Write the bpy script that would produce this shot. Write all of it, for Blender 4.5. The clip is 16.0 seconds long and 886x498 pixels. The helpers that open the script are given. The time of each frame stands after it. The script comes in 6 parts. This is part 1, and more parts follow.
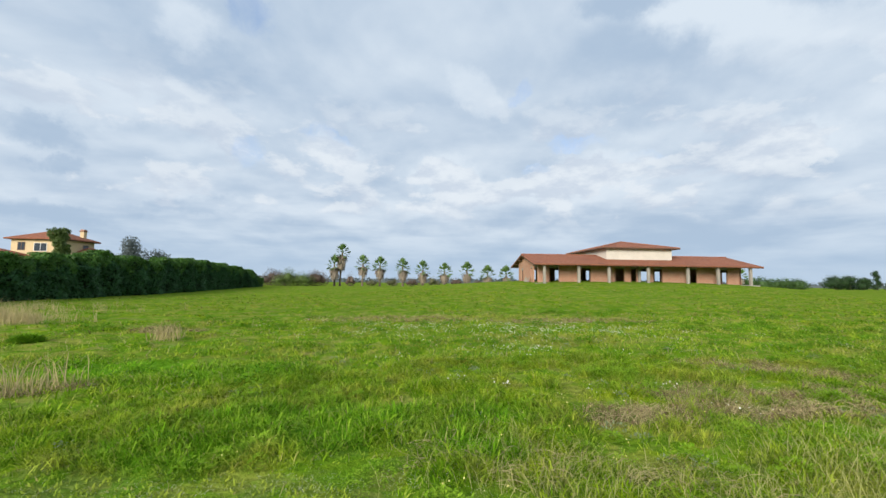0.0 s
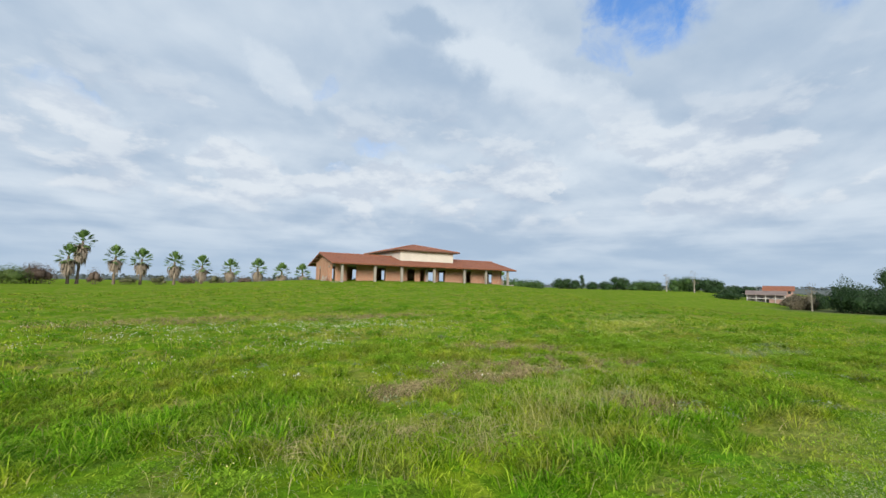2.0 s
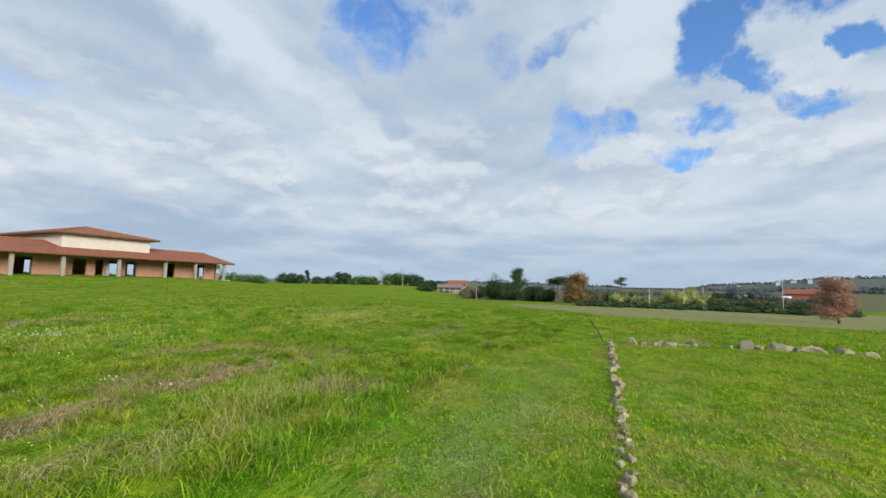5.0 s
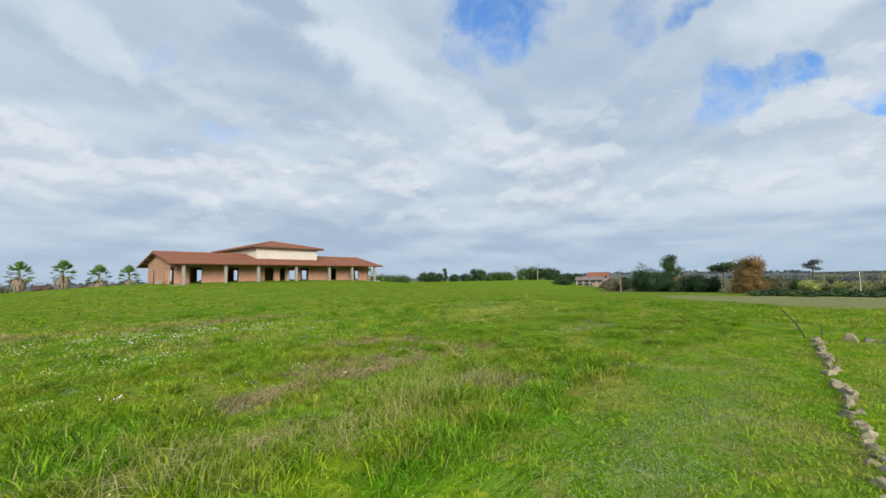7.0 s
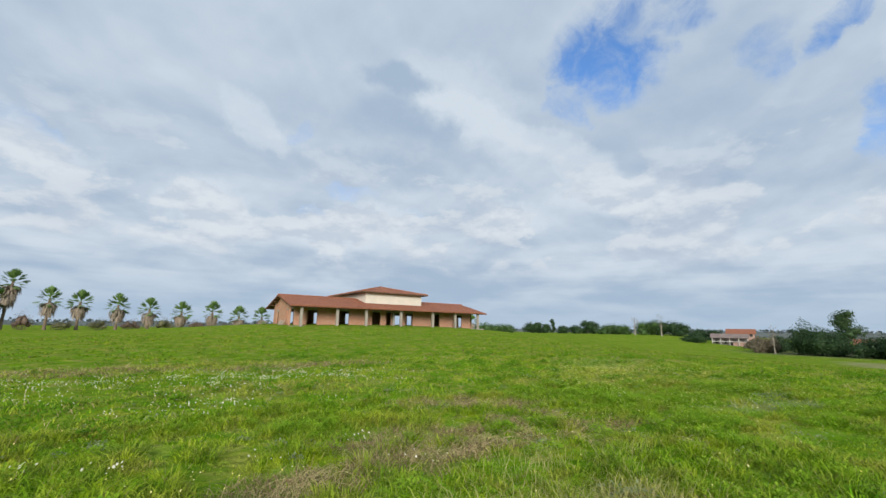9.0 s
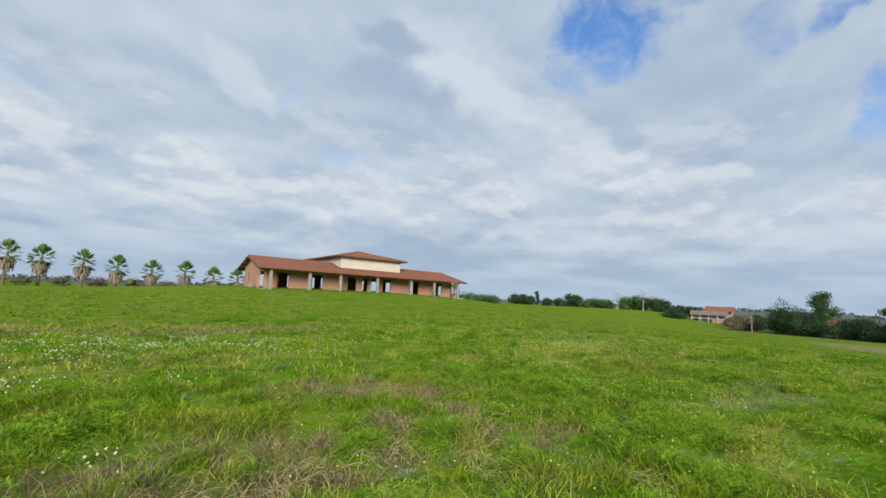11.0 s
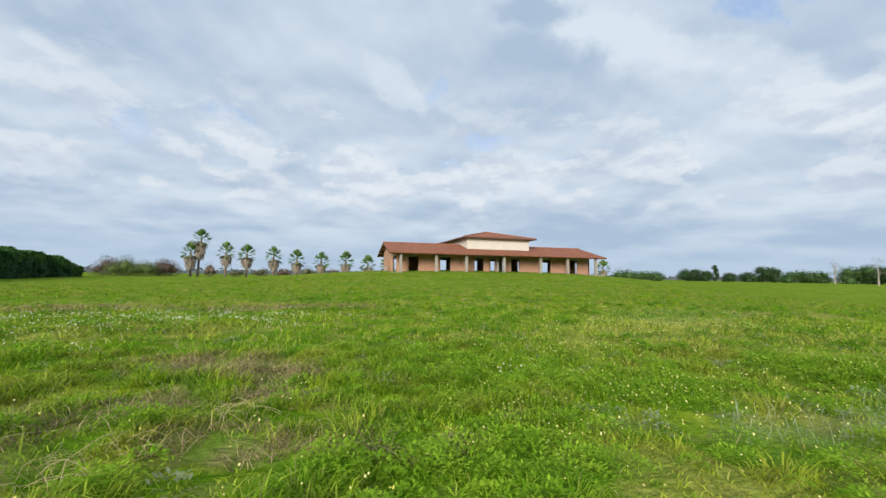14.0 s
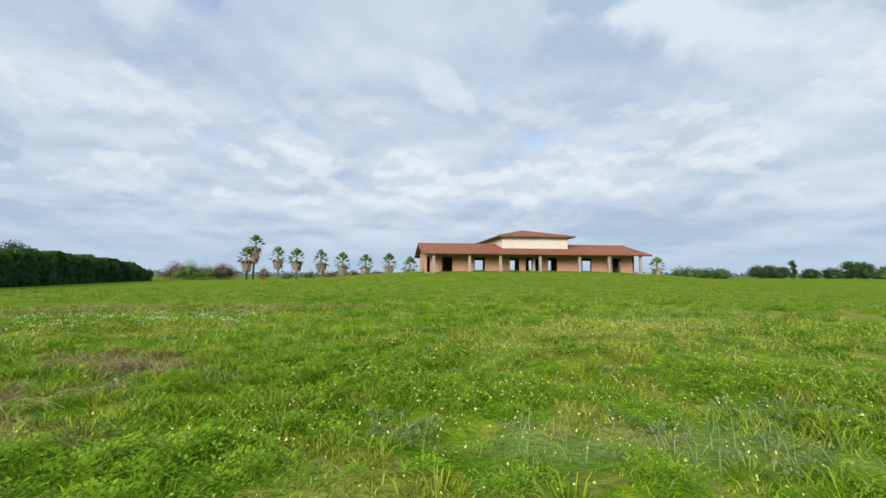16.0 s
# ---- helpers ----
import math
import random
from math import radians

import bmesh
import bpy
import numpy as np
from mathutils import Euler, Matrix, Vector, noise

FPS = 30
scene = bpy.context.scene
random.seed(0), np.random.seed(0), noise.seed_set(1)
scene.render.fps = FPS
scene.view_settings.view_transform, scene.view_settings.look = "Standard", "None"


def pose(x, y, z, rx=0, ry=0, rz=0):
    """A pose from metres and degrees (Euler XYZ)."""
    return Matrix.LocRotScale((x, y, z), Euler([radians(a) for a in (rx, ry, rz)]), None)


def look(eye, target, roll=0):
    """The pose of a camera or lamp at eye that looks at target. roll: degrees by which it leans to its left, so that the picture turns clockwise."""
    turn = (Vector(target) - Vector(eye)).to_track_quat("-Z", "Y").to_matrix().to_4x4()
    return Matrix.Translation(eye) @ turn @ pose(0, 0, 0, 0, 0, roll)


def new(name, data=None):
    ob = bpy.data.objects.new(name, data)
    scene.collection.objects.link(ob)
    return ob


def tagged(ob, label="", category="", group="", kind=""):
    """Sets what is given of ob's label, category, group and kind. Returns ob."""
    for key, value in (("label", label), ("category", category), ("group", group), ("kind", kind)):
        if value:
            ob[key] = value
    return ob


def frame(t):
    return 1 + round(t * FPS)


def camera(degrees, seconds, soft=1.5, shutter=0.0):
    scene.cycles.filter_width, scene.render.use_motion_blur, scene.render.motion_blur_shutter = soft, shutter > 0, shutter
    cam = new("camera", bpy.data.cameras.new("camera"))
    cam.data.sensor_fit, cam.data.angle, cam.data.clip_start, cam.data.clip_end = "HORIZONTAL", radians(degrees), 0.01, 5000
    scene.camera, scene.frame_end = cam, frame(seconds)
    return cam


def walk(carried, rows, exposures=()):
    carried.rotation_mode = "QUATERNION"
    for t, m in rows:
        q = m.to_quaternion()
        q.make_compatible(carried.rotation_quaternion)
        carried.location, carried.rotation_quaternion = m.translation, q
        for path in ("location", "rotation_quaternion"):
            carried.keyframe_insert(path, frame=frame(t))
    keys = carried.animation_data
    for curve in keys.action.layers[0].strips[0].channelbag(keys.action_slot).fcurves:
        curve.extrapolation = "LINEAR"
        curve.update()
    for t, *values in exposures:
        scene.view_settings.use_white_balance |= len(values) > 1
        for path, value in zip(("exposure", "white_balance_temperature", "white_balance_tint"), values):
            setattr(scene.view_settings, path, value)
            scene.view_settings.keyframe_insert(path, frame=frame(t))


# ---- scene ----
cam = camera(94.9, 16.0)
PATH = [
    (0, (0.0, -0.001, 1.524), (0.121, 1.989, 1.685), 0.7),
    (0.5, (0.043, -0.151, 1.516), (0.376, 1.814, 1.683), 0.6),
    (1, (0.015, -0.303, 1.487), (0.578, 1.608, 1.659), 0.7),
    (1.5, (-0.035, -0.463, 1.461), (0.762, 1.363, 1.634), 0.8),
    (2, (-0.107, -0.59, 1.455), (0.928, 1.113, 1.628), 1.1),
    (2.5, (-0.2, -0.69, 1.474), (1.073, 0.843, 1.647), 1.2),
    (3, (-0.22, -0.805, 1.51), (1.276, 0.511, 1.686), 1.5),
    (3.5, (-0.208, -0.872, 1.509), (1.472, 0.199, 1.688), 1.8),
    (4, (-0.192, -0.968, 1.499), (1.619, -0.139, 1.682), 1.8),
    (4.2, (-0.16, -1.006, 1.493), (1.688, -0.264, 1.676), 1.6),
    (6.3, (-0.138, -0.914, 1.529), (1.683, -0.1, 1.68), -1.9),
    (6.5, (-0.12, -0.854, 1.513), (1.636, 0.09, 1.666), -1.9),
    (7, (-0.049, -0.665, 1.444), (1.478, 0.618, 1.594), -1.3),
    (7.5, (0.221, -0.367, 1.266), (1.524, 1.136, 1.474), 0.6),
    (8, (0.53, 0.025, 1.262), (1.717, 1.6, 1.593), 0.1),
    (8.2, (0.716, 0.192, 1.276), (1.882, 1.772, 1.655), -0.2),
    (10.3, (3.808, 2.212, 1.363), (4.915, 3.838, 1.722), 1.9),
    (10.5, (4.104, 2.249, 1.306), (5.241, 3.863, 1.626), 2.0),
    (11, (4.858, 2.353, 1.297), (6.046, 3.944, 1.539), 2.7),
    (11.5, (5.695, 2.399, 1.222), (6.757, 4.085, 1.388), 3.2),
    (12, (6.526, 2.473, 1.151), (7.398, 4.254, 1.406), 0.3),
    (12.5, (7.386, 2.461, 1.098), (8.22, 4.261, 1.351), -1.2),
    (13, (8.277, 2.387, 1.07), (8.964, 4.253, 1.279), -1.3),
    (13.5, (9.16, 2.3, 1.041), (9.808, 4.184, 1.218), -0.3),
    (14, (10.013, 2.164, 1.019), (10.545, 4.088, 1.151), 0.8),
    (14.5, (10.763, 2.057, 0.96), (11.172, 4.014, 1.02), 0.8),
    (15, (11.548, 1.944, 0.997), (11.822, 3.917, 1.173), 0.8),
    (15.5, (12.292, 1.762, 1.049), (12.557, 3.736, 1.224), 1.3),
    (16, (13.078, 1.666, 1.032), (13.359, 3.642, 1.164), 0.1),
]
walk(cam, [(t, look(eye, target, roll)) for t, eye, target, roll in PATH],
     exposures=[(0, 0.0), (1.5, -0.06), (2.5, -0.09), (4.2, -0.12), (7.5, -0.12), (10.5, -0.20), (12, -0.17), (13, -0.10), (14.5, -0.02), (16, 0.0)])

# ---------- daylight: bright broken cloud, soft sun ----------
SUN_EL, SUN_AZ = radians(19), radians(214)      # azimuth clockwise from +y
world = bpy.data.worlds.new("sky")
scene.world = world
world.use_nodes = True
wn, wl = world.node_tree.nodes, world.node_tree.links
wn.clear()


def wmath(op, a, b=None, clamp=False):
    n = wn.new("ShaderNodeMath")
    n.operation, n.use_clamp = op, clamp
    for i, v in enumerate((a, b)):
        if v is None:
            continue
        if isinstance(v, (int, float)):
            n.inputs[i].default_value = v
        else:
            wl.new(v, n.inputs[i])
    return n.outputs[0]


def wrange(v, a, b, c=0.0, d=1.0):
    n = wn.new("ShaderNodeMapRange")
    n.interpolation_type = "SMOOTHSTEP"
    wl.new(v, n.inputs[0])
    for i, s in zip((1, 2, 3, 4), (a, b, c, d)):
        n.inputs[i].default_value = s
    return n.outputs[0]


def wmix(f, a, b):
    n = wn.new("ShaderNodeMix")
    n.data_type = "RGBA"
    for i, v in ((0, f), (6, a), (7, b)):
        if isinstance(v, (int, float)):
            n.inputs[i].default_value = v
        elif isinstance(v, tuple):
            n.inputs[i].default_value = (*v, 1)
        else:
            wl.new(v, n.inputs[i])
    return n.outputs[2]


def wnoise(vec, scale, detail, rough, dist=0.0):
    n = wn.new("ShaderNodeTexNoise")
    wl.new(vec, n.inputs["Vector"])
    for k, v in (("Scale", scale), ("Detail", detail), ("Roughness", rough), ("Distortion", dist)):
        n.inputs[k].default_value = v
    return n.outputs["Fac"]


tc = wn.new("ShaderNodeTexCoord")
sep = wn.new("ShaderNodeSeparateXYZ")
wl.new(tc.outputs["Generated"], sep.inputs[0])
dz = wmath("MAXIMUM", sep.outputs[2], 0.0)
deck = wmath("ADD", dz, 0.26)
comb = wn.new("ShaderNodeCombineXYZ")
wl.new(wmath("DIVIDE", sep.outputs[0], deck), comb.inputs[0])
wl.new(wmath("DIVIDE", sep.outputs[1], deck), comb.inputs[1])
cloudp = comb.outputs[0]


def wscale(vec, k):
    n = wn.new("ShaderNodeVectorMath")
    n.operation = "SCALE"
    wl.new(vec, n.inputs[0])
    n.inputs[3].default_value = k
    return n.outputs[0]


# bearing and height of each direction, in degrees, pushed about by noise so that rims are ragged
rag = wn.new("ShaderNodeTexNoise")
wl.new(tc.outputs["Generated"], rag.inputs["Vector"])
for k, v in (("Scale", 5.5), ("Detail", 7.0), ("Roughness", 0.62)):
    rag.inputs[k].default_value = v
push = wn.new("ShaderNodeSeparateXYZ")
wl.new(rag.outputs["Color"], push.inputs[0])
azimuth = wmath("MULTIPLY", wmath("ARCTAN2", sep.outputs[0], sep.outputs[1]), 180 / math.pi)
elevation = wmath("MULTIPLY", wmath("ARCSINE", sep.outputs[2]), 180 / math.pi)
dome = wn.new("ShaderNodeCombineXYZ")
wl.new(wmath("ADD", azimuth, wmath("MULTIPLY", wmath("SUBTRACT", push.outputs[0], 0.5), 15.0)), dome.inputs[0])
wl.new(wmath("ADD", elevation, wmath("MULTIPLY", wmath("SUBTRACT", push.outputs[1], 0.5), 9.0)), dome.inputs[1])


def patch(bear, elev, wide, high, turn, amount):
    """A soft-edged oval of cloud or clear sky: amount in its middle, 0 past its rim."""
    k = wn.new("ShaderNodeMapping")
    k.vector_type = "TEXTURE"
    k.inputs["Location"].default_value, k.inputs["Rotation"].default_value = (bear, elev, 0), (0, 0, radians(turn))
    k.inputs["Scale"].default_value = (wide, high, 1)
    wl.new(dome.outputs[0], k.inputs[0])
    n = wn.new("ShaderNodeVectorMath")
    n.operation = "LENGTH"
    wl.new(k.outputs[0], n.inputs[0])
    return wrange(n.outputs["Value"], 1.35, 0.45, 0.0, amount)


def patches(rows, op="ADD"):
    total = None
    for row in rows:
        h = patch(*row)
        total = h if total is None else wmath(op, total, h)
    return total


# blue gaps to the east, and thin places in the cloud all round: bearing, height, half width, half height, turn, depth
GAPS_EAST = [(101.6, 28.5, 5.0, 5.5, -15, 1.15), (104.4, 33.9, 3.4, 3.6, -18, 1.0), (107.1, 23.3, 4.1, 2.3, -35, 0.95), (86.4, 19.6, 3.0, 4.6, -19, 0.60), (91.1, 20.3, 3.6, 2.6, 14, 0.75), (97.9, 15.7, 3.9, 1.8, -7, 0.95),
             (101.0, 19.7, 3.8, 1.8, 1, 1.05), (110.8, 29.5, 5.5, 2.6, -10, 0.85), (115.3, 24.2, 3.0, 2.2, -20, 1.1), (111.3, 19.1, 4.0, 1.4, -15, 0.95), (84.9, 30.2, 7.5, 1.8, 24, 0.62), (76.1, 29.9, 4.3, 4.2, 14, 0.52)]
GAPS_NORTH = [(58.5, 33.8, 8.9, 6.5, -19, 0.70), (54.3, 29.3, 4.0, 3.3, -29, 0.55), (65.8, 38.4, 9.4, 4.0, 1, 0.6), (21.5, 18.4, 4.5, 1.3, 4, 0.42), (30.0, 15.7, 4.1, 1.4, -5, 0.40), (-11.3, 18.7, 3.9, 1.1, -2, 0.44), (15.2, 25.8, 3.5, 1.7, 16, 0.42),
              (15.3, 16.3, 4.2, 1.0, 5, 0.40), (-13.6, 18.6, 4.1, 1.9, 1, 0.42), (-23.4, 15.9, 3.0, 2.7, 8, 0.42), (-23.9, 31.0, 4.6, 2.9, -14, 0.45), (-44.9, 24.5, 2.9, 2.9, 23, 0.4)]
# bright heads of cloud, and grey undersides
HEADS_NORTH = [(3.9, 13.8, 6.1, 3.0, 0, 0.52), (23.3, 15.0, 9.1, 2.2, -2, 0.40), (44.6, 15.1, 5.7, 2.3, 3, 0.42), (-11.3, 16.9, 4.6, 1.9, -3, 0.36), (36.9, 29.5, 6.2, 2.9, -8, 0.30), (-36.6, 18.8, 10.8, 2.6, 20, 0.26), (-30.9, 28.3, 4.1, 2.1, -9, 0.30), (8.6, 25.9, 5.2, 2.1, -23, 0.26),
               (37.9, 32.2, 10.5, 3.9, -19, 0.30), (19.6, 13.2, 11.1, 2.5, 0, 0.22), (40.8, 27.7, 9.4, 3.4, -25, 0.30)]
HEADS_EAST = [(61.2, 17.9, 4.9, 2.1, -9, 0.26), (52.7, 23.3, 9.6, 2.2, -27, 0.30), (60.9, 17.5, 10.5, 2.3, -8, 0.26), (92.9, 26.0, 5.3, 3.0, 0, 0.40), (95.0, 31.9, 5.6, 3.1, 5, 0.36), (111.9, 22.5, 3.9, 2.0, 1, 0.30), (98.0, 20.3, 2.6, 1.1, -4, 0.40), (94.4, 17.8, 3.0, 1.0, -2, 0.36), (110.2, 15.9, 6.4, 2.3, -2, 0.36), (93.3, 10.2, 12.5, 3.6, -3, 0.14)]
UNDERSIDES = [(28.7, 33.1, 5.8, 2.0, -6, -0.50), (-29.5, 24.9, 7.8, 2.8, -1, -0.26), (-42.1, 14.0, 4.6, 1.4, -2, -0.34), (-40.3, 11.5, 2.6, 0.7, 7, -0.30), (-40.4, 6.5, 5.7, 0.9, 0, -0.30), (-28.0, 8.8, 6.7, 1.1, 6, -0.24), (29.9, 28.2, 10.2, 2.8, -5, -0.16), (20.3, 8.2, 15.5, 1.8, -2, -0.14),
              (68.1, 18.3, 5.6, 1.6, 0, -0.22), (26.5, 21.8, 8.3, 2.6, 1, -0.18), (74.4, 33.1, 6.8, 3.5, 21, -0.14), (36.8, 6.5, 12.4, 2.7, 0, -0.08), (71.8, 3.4, 23.2, 2.1, 1, -0.05), (-16.8, 6.4, 14.7, 2.2, 3, -0.06), (96.0, 13.2, 3.8, 1.2, -5, -0.12)]
heads = wmath("ADD", patches(HEADS_NORTH), patches(HEADS_EAST))
gaps = wmath("MAXIMUM", patches(GAPS_EAST, "MAXIMUM"), patches(GAPS_NORTH, "MAXIMUM"))
gaps = wmath("SUBTRACT", gaps, wmath("MULTIPLY", heads, 0.30))
fine = wnoise(cloudp, 1.7, 8, 0.50, 0.2)
lifted = wnoise(wscale(cloudp, 1.06), 1.7, 8, 0.50, 0.2)
broad = wnoise(cloudp, 0.65, 4, 0.5, 0.2)
wisps = wnoise(tc.outputs["Generated"], 13.0, 9, 0.65, 0.6)
ragged = wmath("MULTIPLY", wmath("SUBTRACT", 1.25, wmath("ADD", fine, wmath("MULTIPLY", wisps, 1.5))), wrange(gaps, 0.2, 1.0, 0.0, 1.5))
density = wrange(wmath("ADD", gaps, ragged), 0.26, 1.0, 1.0, 0.0)
relief = wmath("MULTIPLY", wmath("SUBTRACT", fine, lifted), 1.3)
shade = wmath("ADD", wmath("ADD", relief, wmath("MULTIPLY", wmath("SUBTRACT", broad, 0.5), 0.9)), wmath("MULTIPLY", wmath("SUBTRACT", fine, 0.5), 0.7))
shade = wmath("ADD", shade, wmath("ADD", heads, patches(UNDERSIDES)))
# flat streaks low over the land
flat = wn.new("ShaderNodeCombineXYZ")
wl.new(wmath("MULTIPLY", azimuth, 0.045), flat.inputs[0])
wl.new(wmath("MULTIPLY", elevation, 0.42), flat.inputs[1])
streaks = wmath("MULTIPLY", wmath("SUBTRACT", wnoise(flat.outputs[0], 1.5, 6, 0.55, 0.4), 0.5), wrange(elevation, 13.0, 5.0, 0.0, 1.1))
streaks = wmath("ADD", streaks, wrange(elevation, 16.0, 6.0, 0.0, 0.10))
shade = wrange(wmath("ADD", shade, streaks), -0.45, 0.48)
cloud = wmix(shade, (0.425, 0.545, 0.700), (0.715, 0.805, 0.900))
# a bank of heaped cloud low round the sky, lit from above
heap = wn.new("ShaderNodeVectorMath")
heap.operation = "MULTIPLY"
wl.new(tc.outputs["Generated"], heap.inputs[0])
heap.inputs[1].default_value = (1.0, 1.0, 2.1)
above = wn.new("ShaderNodeVectorMath")
above.operation = "ADD"
wl.new(heap.outputs[0], above.inputs[0])
above.inputs[1].default_value = (0.0, 0.0, 0.045)
heaps = wnoise(heap.outputs[0], 6.0, 12, 0.56, 0.1)
heaps_up = wnoise(above.outputs[0], 6.0, 12, 0.56, 0.1)
band = wmath("MULTIPLY", wrange(dz, 0.11, 0.18), wrange(dz, 0.48, 0.26))
bank = wmath("MULTIPLY", wrange(wmath("ADD", heaps, wmath("MULTIPLY", heads, 0.50)), 0.50, 0.58), band)
lit = wrange(wmath("SUBTRACT", heaps, heaps_up), -0.08, 0.10)
cloud = wmix(wmath("MULTIPLY", bank, 0.58), cloud, wmix(lit, (0.54, 0.62, 0.745), (0.83, 0.88, 0.93)))
nishita = wn.new("ShaderNodeTexSky")
nishita.sky_type, nishita.sun_disc = "NISHITA", False
nishita.sun_elevation, nishita.sun_rotation = SUN_EL, SUN_AZ
blue = wn.new("ShaderNodeVectorMath")
blue.operation = "MULTIPLY"
wl.new(nishita.outputs[0], blue.inputs[0])
blue.inputs[1].default_value = (0.125, 0.185, 0.265)
sky = wmix(density, blue.outputs[0], cloud)
haze = wrange(dz, 0.17, 0.0, 0.0, 0.75)
sky = wmix(haze, sky, (0.435, 0.57, 0.735))
back = wn.new("ShaderNodeBackground")
wl.new(sky, back.inputs[0])
back.inputs[1].default_value = 1.0
wout = wn.new("ShaderNodeOutputWorld")
wl.new(back.outputs[0], wout.inputs[0])

sun = new("sun", bpy.data.lights.new("sun", "SUN"))
sun.data.energy, sun.data.angle, sun.data.color = 5.0, radians(22), (1.0, 0.95, 0.86)
sun.matrix_world = look((0, 0, 0), (-math.sin(SUN_AZ) * math.cos(SUN_EL), -math.cos(SUN_AZ) * math.cos(SUN_EL), -math.sin(SUN_EL)))


# ---------- materials ----------
class Nodes:
    """Short-hand for one node material."""

    def __init__(self, name):
        self.mat = bpy.data.materials.new(name)
        self.mat.use_nodes = True
        self.t = self.mat.node_tree
        self.n, self.l = self.t.nodes, self.t.links
        self.bsdf = self.n["Principled BSDF"]
        self.out = self.n["Material Output"]

    def put(self, sock, v):
        if isinstance(v, tuple) and len(v) == 3 and sock.type == "RGBA":
            sock.default_value = (*v, 1)
        elif isinstance(v, (int, float, tuple)):
            sock.default_value = v
        else:
            self.l.new(v, sock)

    def node(self, kind, **ins):
        n = self.n.new(kind)
        for k, v in ins.items():
            self.put(n.inputs[k], v)
        return n

    def math(self, op, a, b=0.0, clamp=False):
        n = self.n.new("ShaderNodeMath")
        n.operation, n.use_clamp = op, clamp
        self.put(n.inputs[0], a), self.put(n.inputs[1], b)
        return n.outputs[0]

    def span(self, v, a, b, c=0.0, d=1.0):
        n = self.n.new("ShaderNodeMapRange")
        n.interpolation_type = "SMOOTHSTEP"
        for i, s in enumerate((v, a, b, c, d)):
            self.put(n.inputs[i], s)
        return n.outputs[0]

    def mix(self, f, a, b, blend="MIX"):
        n = self.n.new("ShaderNodeMix")
        n.data_type, n.blend_type = "RGBA", blend
        self.put(n.inputs[0], f), self.put(n.inputs[6], a), self.put(n.inputs[7], b)
        return n.outputs[2]

    def place(self, own=True):
        if own:
            return self.n.new("ShaderNodeTexCoord").outputs["Object"]
        return self.n.new("ShaderNodeNewGeometry").outputs["Position"]

    def noise(self, vec, scale, detail=3.0, rough=0.55, dist=0.0):
        n = self.node("ShaderNodeTexNoise", Scale=scale, Detail=detail, Roughness=rough, Distortion=dist)
        self.l.new(vec, n.inputs["Vector"])
        return n.outputs["Fac"]

    def stretch(self, vec, s):
        n = self.n.new("ShaderNodeVectorMath")
        n.operation = "MULTIPLY"
        self.put(n.inputs[0], vec)
        n.inputs[1].default_value = s
        return n.outputs[0]

    def bump(self, height, strength, distance):
        n = self.node("ShaderNodeBump", Strength=strength, Distance=distance)
        self.l.new(height, n.inputs["Height"])
        self.l.new(n.outputs[0], self.bsdf.inputs["Normal"])

    def done(self, colour, rough=0.8, metal=0.0, spec=0.3):
        self.put(self.bsdf.inputs["Base Color"], colour)
        self.put(self.bsdf.inputs["Roughness"], rough)
        self.put(self.bsdf.inputs["Metallic"], metal)
        self.bsdf.inputs["Specular IOR Level"].default_value = spec
        return self.mat


def worn(name, a, b, c, big, small, rough=0.85, bump=0.3, depth=0.01, spec=0.25):
    """Two colours in large blotches, a third in fine grain."""
    m = Nodes(name)
    p = m.place(False)
    n1, n2 = m.noise(p, big, 4, 0.6), m.noise(p, small, 5, 0.65)
    col = m.mix(m.span(n1, 0.35, 0.65), a, b)
    col = m.mix(m.span(n2, 0.48, 0.72, 0.0, 0.6), col, c)
    m.bump(n2, bump, depth)
    return m.done(col, rough, 0, spec)


# dry and pale spots of the meadow: x, y, half length, half width, turn
DRY = [(8.3, 9.7, 1.5, 0.8, -25), (6.1, 7.4, 0.9, 0.46, -30), (4.7, 7.3, 0.6, 0.45, 2), (6.4, 6.2, 0.5, 0.25, -22), (8.0, 7.6, 0.4, 0.5, -31), (9.0, 6.3, 0.7, 0.32, -25), (9.2, 7.7, 0.5, 0.35, -39), (8.9, 8.9, 1.5, 0.35, -18), (7.4, 7.1, 0.7, 0.27, -17), (7.3, 6.3, 0.5, 0.27, 24),
       (10.1, 6.0, 0.5, 0.21, -22), (3.4, 6.1, 0.8, 0.6, 0), (5.1, 6.2, 0.9, 0.6, 0), (5.9, 3.3, 0.8, 0.45, -59), (11.1, 5.7, 0.4, 0.18, 26), (-10.0, 17.4, 1.2, 0.7, 0), (-7.0, 8.1, 0.9, 0.6, 0), (-1.2, 22.2, 3.9, 1.6, 1), (8.5, 21.5, 4.0, 0.9, 0)]
STRAW = [(6.4, 6.4, 0.35, 0.30, -21), (7.9, 5.6, 0.25, 0.32, -44), (9.0, 4.5, 0.25, 0.27, -62), (6.0, 6.2, 0.35, 0.2, -16), (8.9, 7.1, 0.45, 0.3, 3), (8.2, 6.0, 0.5, 0.28, 14), (7.1, 6.5, 0.35, 0.29, 25), (0.2, 4.7, 0.5, 0.45, -2), (1.5, 4.1, 0.9, 0.43, -3), (2.7, 3.5, 0.8, 0.55, -60), (3.4, 6.1, 0.5, 0.4, 0), (5.2, 6.3, 0.5, 0.4, 0)]
